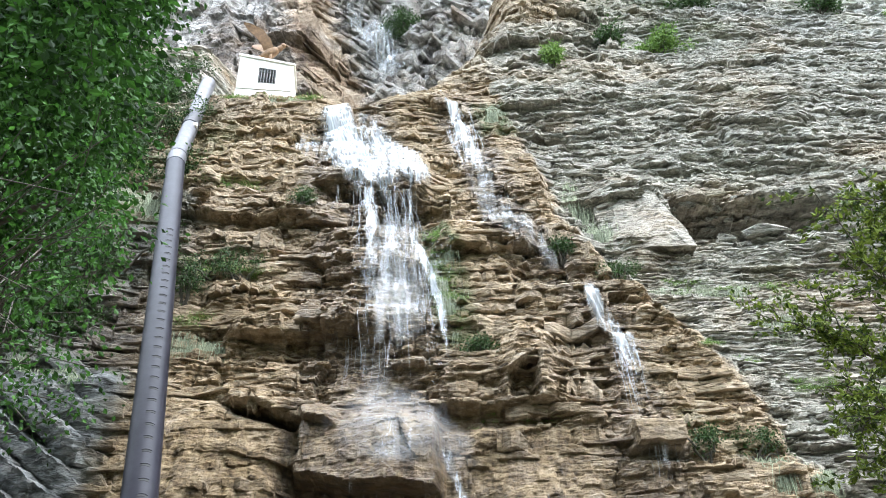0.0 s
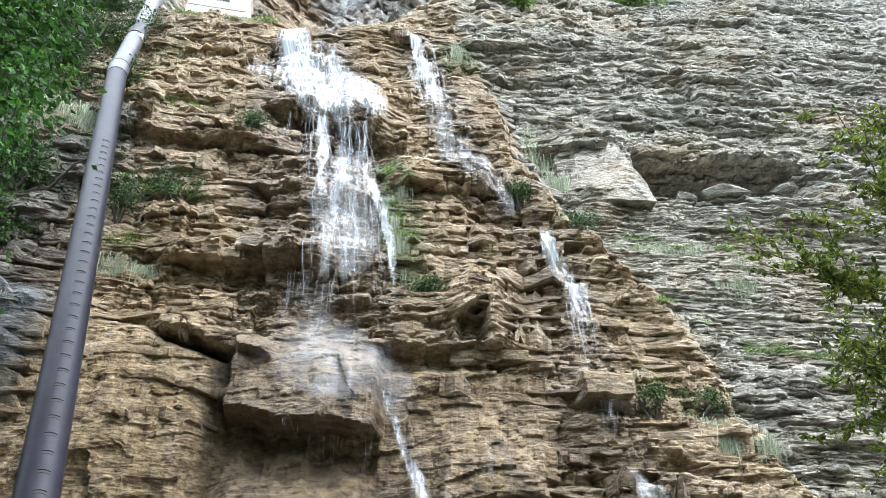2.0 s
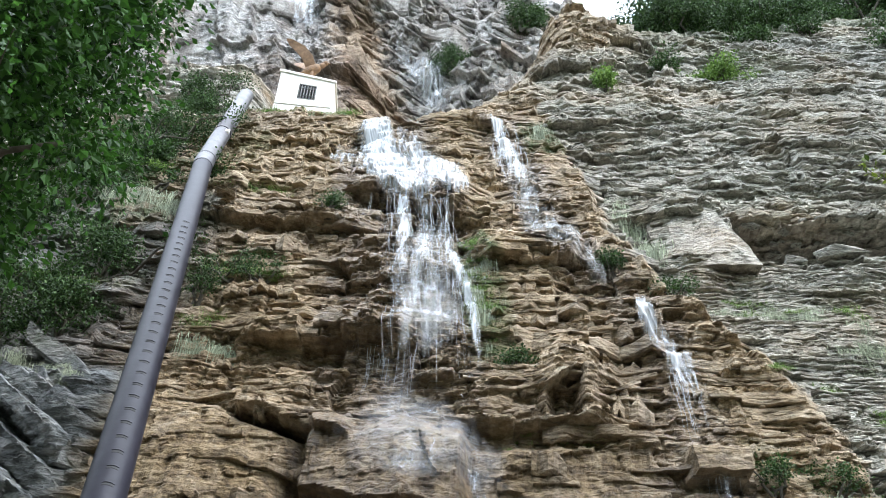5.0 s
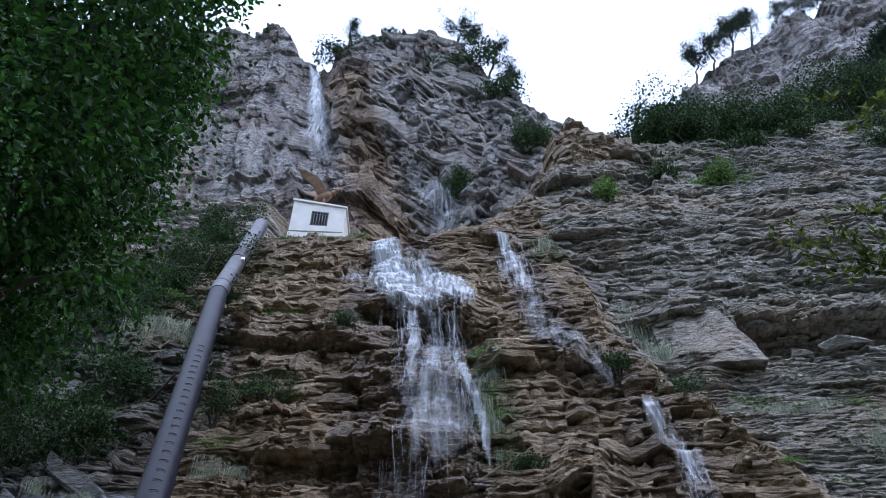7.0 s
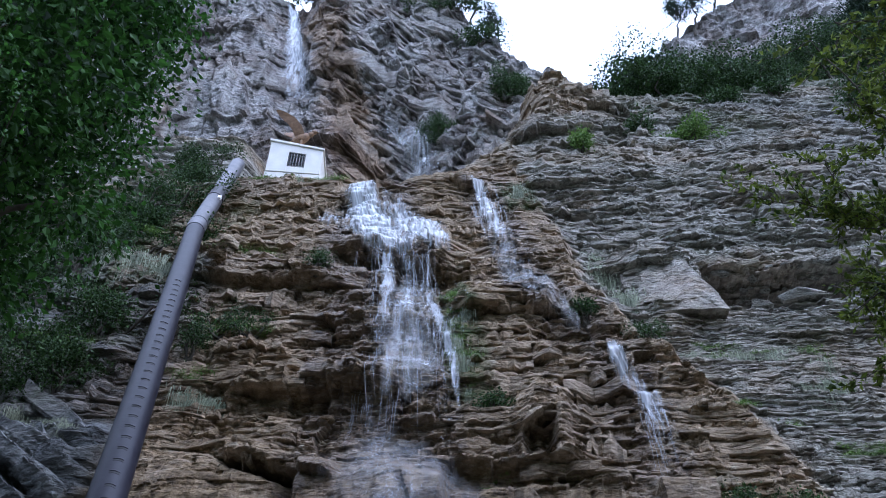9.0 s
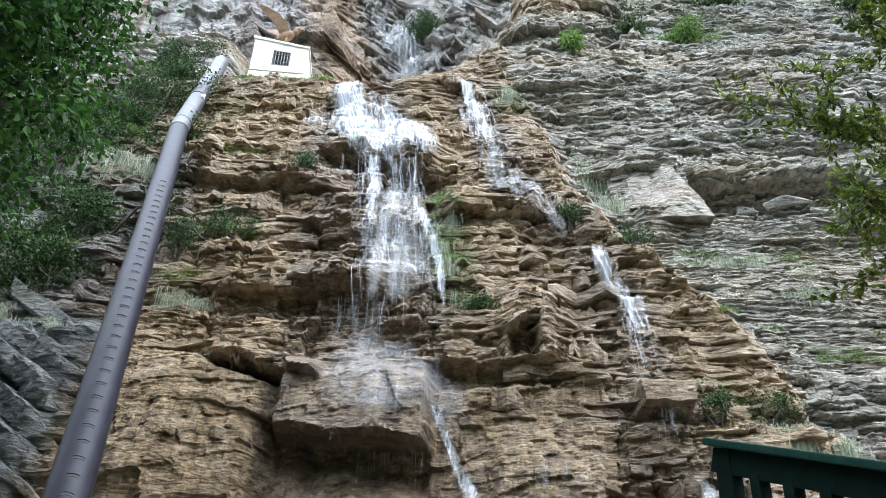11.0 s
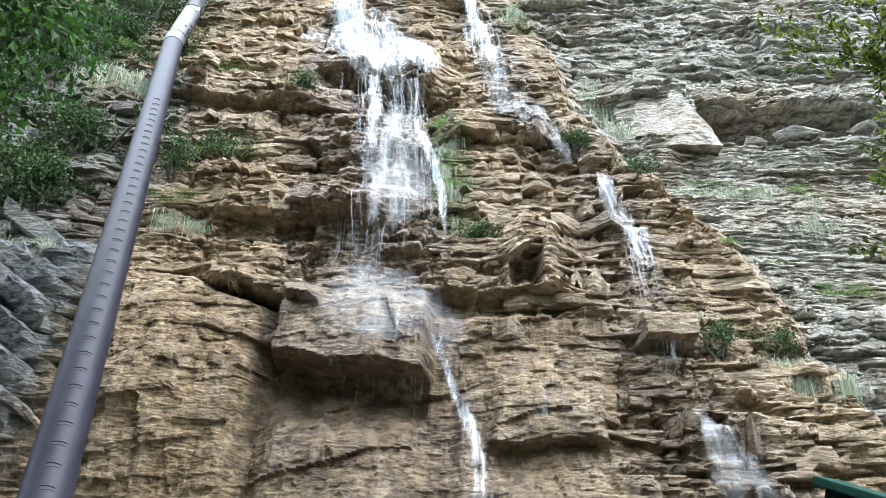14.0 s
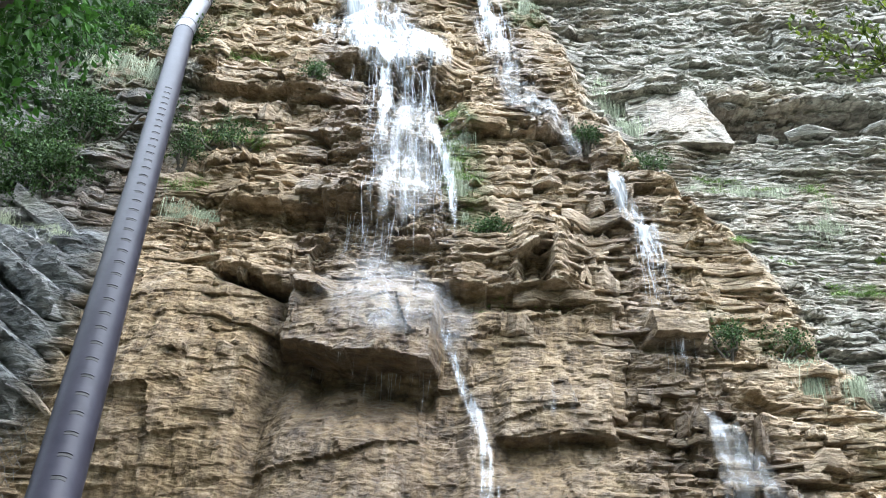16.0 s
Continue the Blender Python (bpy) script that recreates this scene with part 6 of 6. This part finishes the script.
# ---- grass and sedge on the ledges ----
def tuft(seed, n, length, droop, wide=0.008, spread=0.12, fan=0.5):
    """Blades that rise from the root and arch over under their own weight."""
    rng = np.random.default_rng(seed)
    k = 6
    s = np.linspace(0, 1, k)
    ang = rng.normal(size=n) * fan
    ln = length * (0.5 + 0.7 * rng.random(n))
    root = rng.normal(size=(n, 3)) * np.array((spread, spread * 0.4, 0.03))
    out = 0.35 + 0.4 * rng.random(n)
    x = root[:, :1] + np.sin(ang)[:, None] * ln[:, None] * s * 0.55
    y = root[:, 1:2] - (ln * out)[:, None] * s * 0.55
    z = root[:, 2:] + ln[:, None] * (0.5 * s - droop * 1.3 * s**2)
    w = wide * (1 - s * 0.85)
    P = np.stack([x, y, z], -1)
    side_ = np.stack([np.cos(ang), np.sin(ang) * 0.3, 0 * ang], -1)[:, None, :]
    V = np.stack([P - side_ * w[None, :, None], P + side_ * w[None, :, None]], 2).reshape(n, -1, 3)
    i = 2 * np.arange(k - 1)
    f = np.stack([i, i + 1, i + 3, i + 2], -1)
    return V.reshape(-1, 3), (f[None] + (2 * k) * np.arange(n)[:, None, None]).reshape(-1, 4)


SEDGE = [tuft(700 + i, 130, 0.3, 1.75, 0.0055, 0.11) for i in range(4)]
GRASS = [tuft(720 + i, 110, 0.3, 0.5, 0.006, 0.16, 0.7) for i in range(4)]
rg = np.random.default_rng(77)


def tufts(kind, label, group, x0, x1, z0, z1, n, s0, s1):
    """One patch of grass along a ledge."""
    V, Fc, k = [], [], 0
    for _ in range(n):
        f = rg.random()
        x, z = x0 + (x1 - x0) * f + 0.1 * rg.normal(), z0 + (z1 - z0) * f + 0.1 * rg.normal()
        v, fc = kind[int(rg.integers(4))]
        a, s = radians(25 * rg.normal()), s0 + (s1 - s0) * rg.random()
        px, py, pz = face_at(x, z, -0.02)
        c_, s_ = math.cos(a), math.sin(a)
        V.append(v @ np.array(((c_, s_, 0), (-s_, c_, 0), (0, 0, 1))) * s + np.array((px, py, pz)))
        Fc.append(fc + k)
        k += len(v)
    name = "sedge_patch" if kind is SEDGE else "grass_patch"
    ob = part(name, mesh_from(name, np.concatenate(V), np.concatenate(Fc), GRASS_PALE if kind is SEDGE else GRASS_GREEN))
    tagged(ob, label, "grass", kind="stuff")


pale, green = "pale drooping sedge tufts along a rock ledge", "fresh green grass tufts along a rock ledge"
tufts(SEDGE, pale, "sedge by the side fall", 2.55, 3.5, 15.0, 12.3, 30, 1.3, 2.1)
tufts(SEDGE, pale, "sedge on the grey ledge", 4.5, 7.1, 10.62, 10.5, 16, 0.8, 1.3)
tufts(GRASS, green, "grass on the grey ledge", 4.6, 7.0, 10.75, 10.6, 12, 0.8, 1.3)
tufts(SEDGE, pale, "sedge below the grey ledge", 6.2, 7.4, 9.8, 9.4, 8, 1.0, 1.4)
tufts(SEDGE, pale, "sedge at the foot", 5.2, 6.3, 6.05, 5.8, 11, 0.9, 1.5)
tufts(GRASS, green, "grass strip", 6.3, 8.2, 8.05, 7.8, 14, 0.8, 1.2)
tufts(GRASS, green, "grass strip", 4.7, 6.0, 8.95, 8.45, 9, 0.6, 1.0)
tufts(SEDGE, pale, "sedge beside the pipe", -6.0, -5.2, 9.2, 8.9, 12, 1.0, 1.7)
tufts(SEDGE, pale, "sedge on the shaded shelf", -10.2, -7.6, 14.0, 13.6, 18, 1.2, 2.0)
tufts(GRASS, green, "grass on the shaded shelf", -12.5, -8.6, 16.6, 15.4, 26, 1.2, 2.2)
tufts(GRASS, green, "grass on the shaded shelf", -7.0, -5.6, 14.7, 14.5, 10, 0.9, 1.4)
tufts(GRASS, green, "grass by the pipe", -6.4, -4.7, 11.4, 11.1, 16, 0.8, 1.4)
tufts(GRASS, green, "grass by the pipe", -6.3, -5.7, 10.6, 9.2, 12, 0.8, 1.3)
tufts(GRASS, green, "grass under the hut", -8.2, -4.2, 20.5, 19.9, 24, 0.9, 1.6)
tufts(SEDGE, pale, "sedge under the hut", -6.6, -5.0, 20.2, 20.0, 8, 0.9, 1.3)
tufts(GRASS, green, "grass beside the falls", -0.7, -0.05, 12.4, 9.0, 26, 0.6, 1.1)
tufts(SEDGE, pale, "dry growth beside the falls", -0.55, -0.1, 11.5, 9.0, 12, 0.8, 1.3)
tufts(SEDGE, pale, "growth by the side fall", 0.7, 1.15, 19.2, 17.6, 14, 1.0, 1.6)
tufts(GRASS, green, "grass under the nose", 0.2, 1.9, 7.2, 7.15, 10, 0.4, 0.8)
tufts(SEDGE, pale, "sedge on the left slabs", -9.6, -7.6, 8.6, 8.0, 10, 0.8, 1.3)
tufts(GRASS, green, "grass on the left wall", -11.5, -8.2, 11.5, 10.2, 20, 1.0, 1.8)
for i, (x, z, s, h) in enumerate([(-5.9, 11.3, 1.0, 0.5), (-5.1, 11.1, 0.7, 0.35), (-6.2, 10.4, 0.4, 0.8), (-9.4, 16.2, 2.2, 1.2), (-10.6, 17.0, 2.2, 1.4), (-12.5, 15.8, 2.0, 1.4), (-9.8, 10.2, 1.2, 1.3), (-10.8, 11.8, 1.6, 1.4), (-10.1, 18.6, 1.2, 1.0), (-8.5, 9.2, 0.8, 1.2), (-8.6, 11.0, 0.9, 1.2), (-10.2, 13.6, 1.4, 1.3), (-9.2, 14.8, 1.2, 1.0), (-11.6, 13.4, 1.6, 1.6), (-9.9, 8.6, 1.2, 1.4), (-10.8, 9.6, 1.2, 1.6), (-9.6, 12.2, 0.9, 0.9), (-9.3, 15.6, 0.9, 0.9), (-10.3, 20.5, 0.8, 0.8), (-10.8, 21.4, 1.2, 1.2), (-10.0, 20.0, 0.6, 0.6)]):
    shrub("ivy_patch", face_at(x, z, 0.05), (s, 0.25, h), 60 if i < 3 else 170, LEAF_SHRUB, "green creeper spreading over the shaded rock", 0.065 if i < 3 else 0.085, 800 + i)
for i, (x, z, s) in enumerate([(4.35, 6.35, 0.42), (5.2, 6.35, 0.35), (0.2, 8.5, 0.35), (-4.0, 13.2, 0.4), (2.3, 11.5, 0.3), (3.4, 10.6, 0.4)]):
    shrub("ledge_plant", face_at(x, z, 0.03), (s, 0.2, s), 60, LEAF_SHRUB, "small leafy plant growing from a crack", 0.06, 820 + i)


# ---- broken slabs that jut from the ledges ----
rs = np.random.default_rng(91)
warm_slabs = [stone_mesh("rock_slab", 930 + i, 14, ROCK, 1.0) for i in range(8)]
grey_slabs = [stone_mesh("rock_slab", 950 + i, 14, ROCK, 0.15) for i in range(8)]
cx_, cz_ = rs.uniform(-7.5, 9.5, 9000), rs.uniform(7.4, 19.0, 9000)
step_ = proud(cx_, cz_ + 0.04) - proud(cx_, cz_ - 0.1)
pick = np.where(step_ > 0.16)[0][:290]
for k in pick:
    x, z = float(cx_[k]), float(cz_[k])
    warm_ = float(ochre_at(np.array([x]), np.array([z]))[0]) > 0.5
    sx, sy, sz = 0.14 + 0.3 * rs.random(), 0.2 + 0.16 * rs.random(), 0.04 + 0.07 * rs.random()
    ob = new("rock_slab", (warm_slabs if warm_ else grey_slabs)[int(rs.integers(8))])
    y_ = float(face_y(np.array([x]), np.array([z + 0.05]))[0])
    ob.parent = cliff
    ob.matrix_basis = pose(x, y_ + 0.06, z + 0.04, 4 * rs.normal(), 5 * rs.normal(), 15 * rs.normal()) @ Matrix.Diagonal((sx, sy, sz, 1))
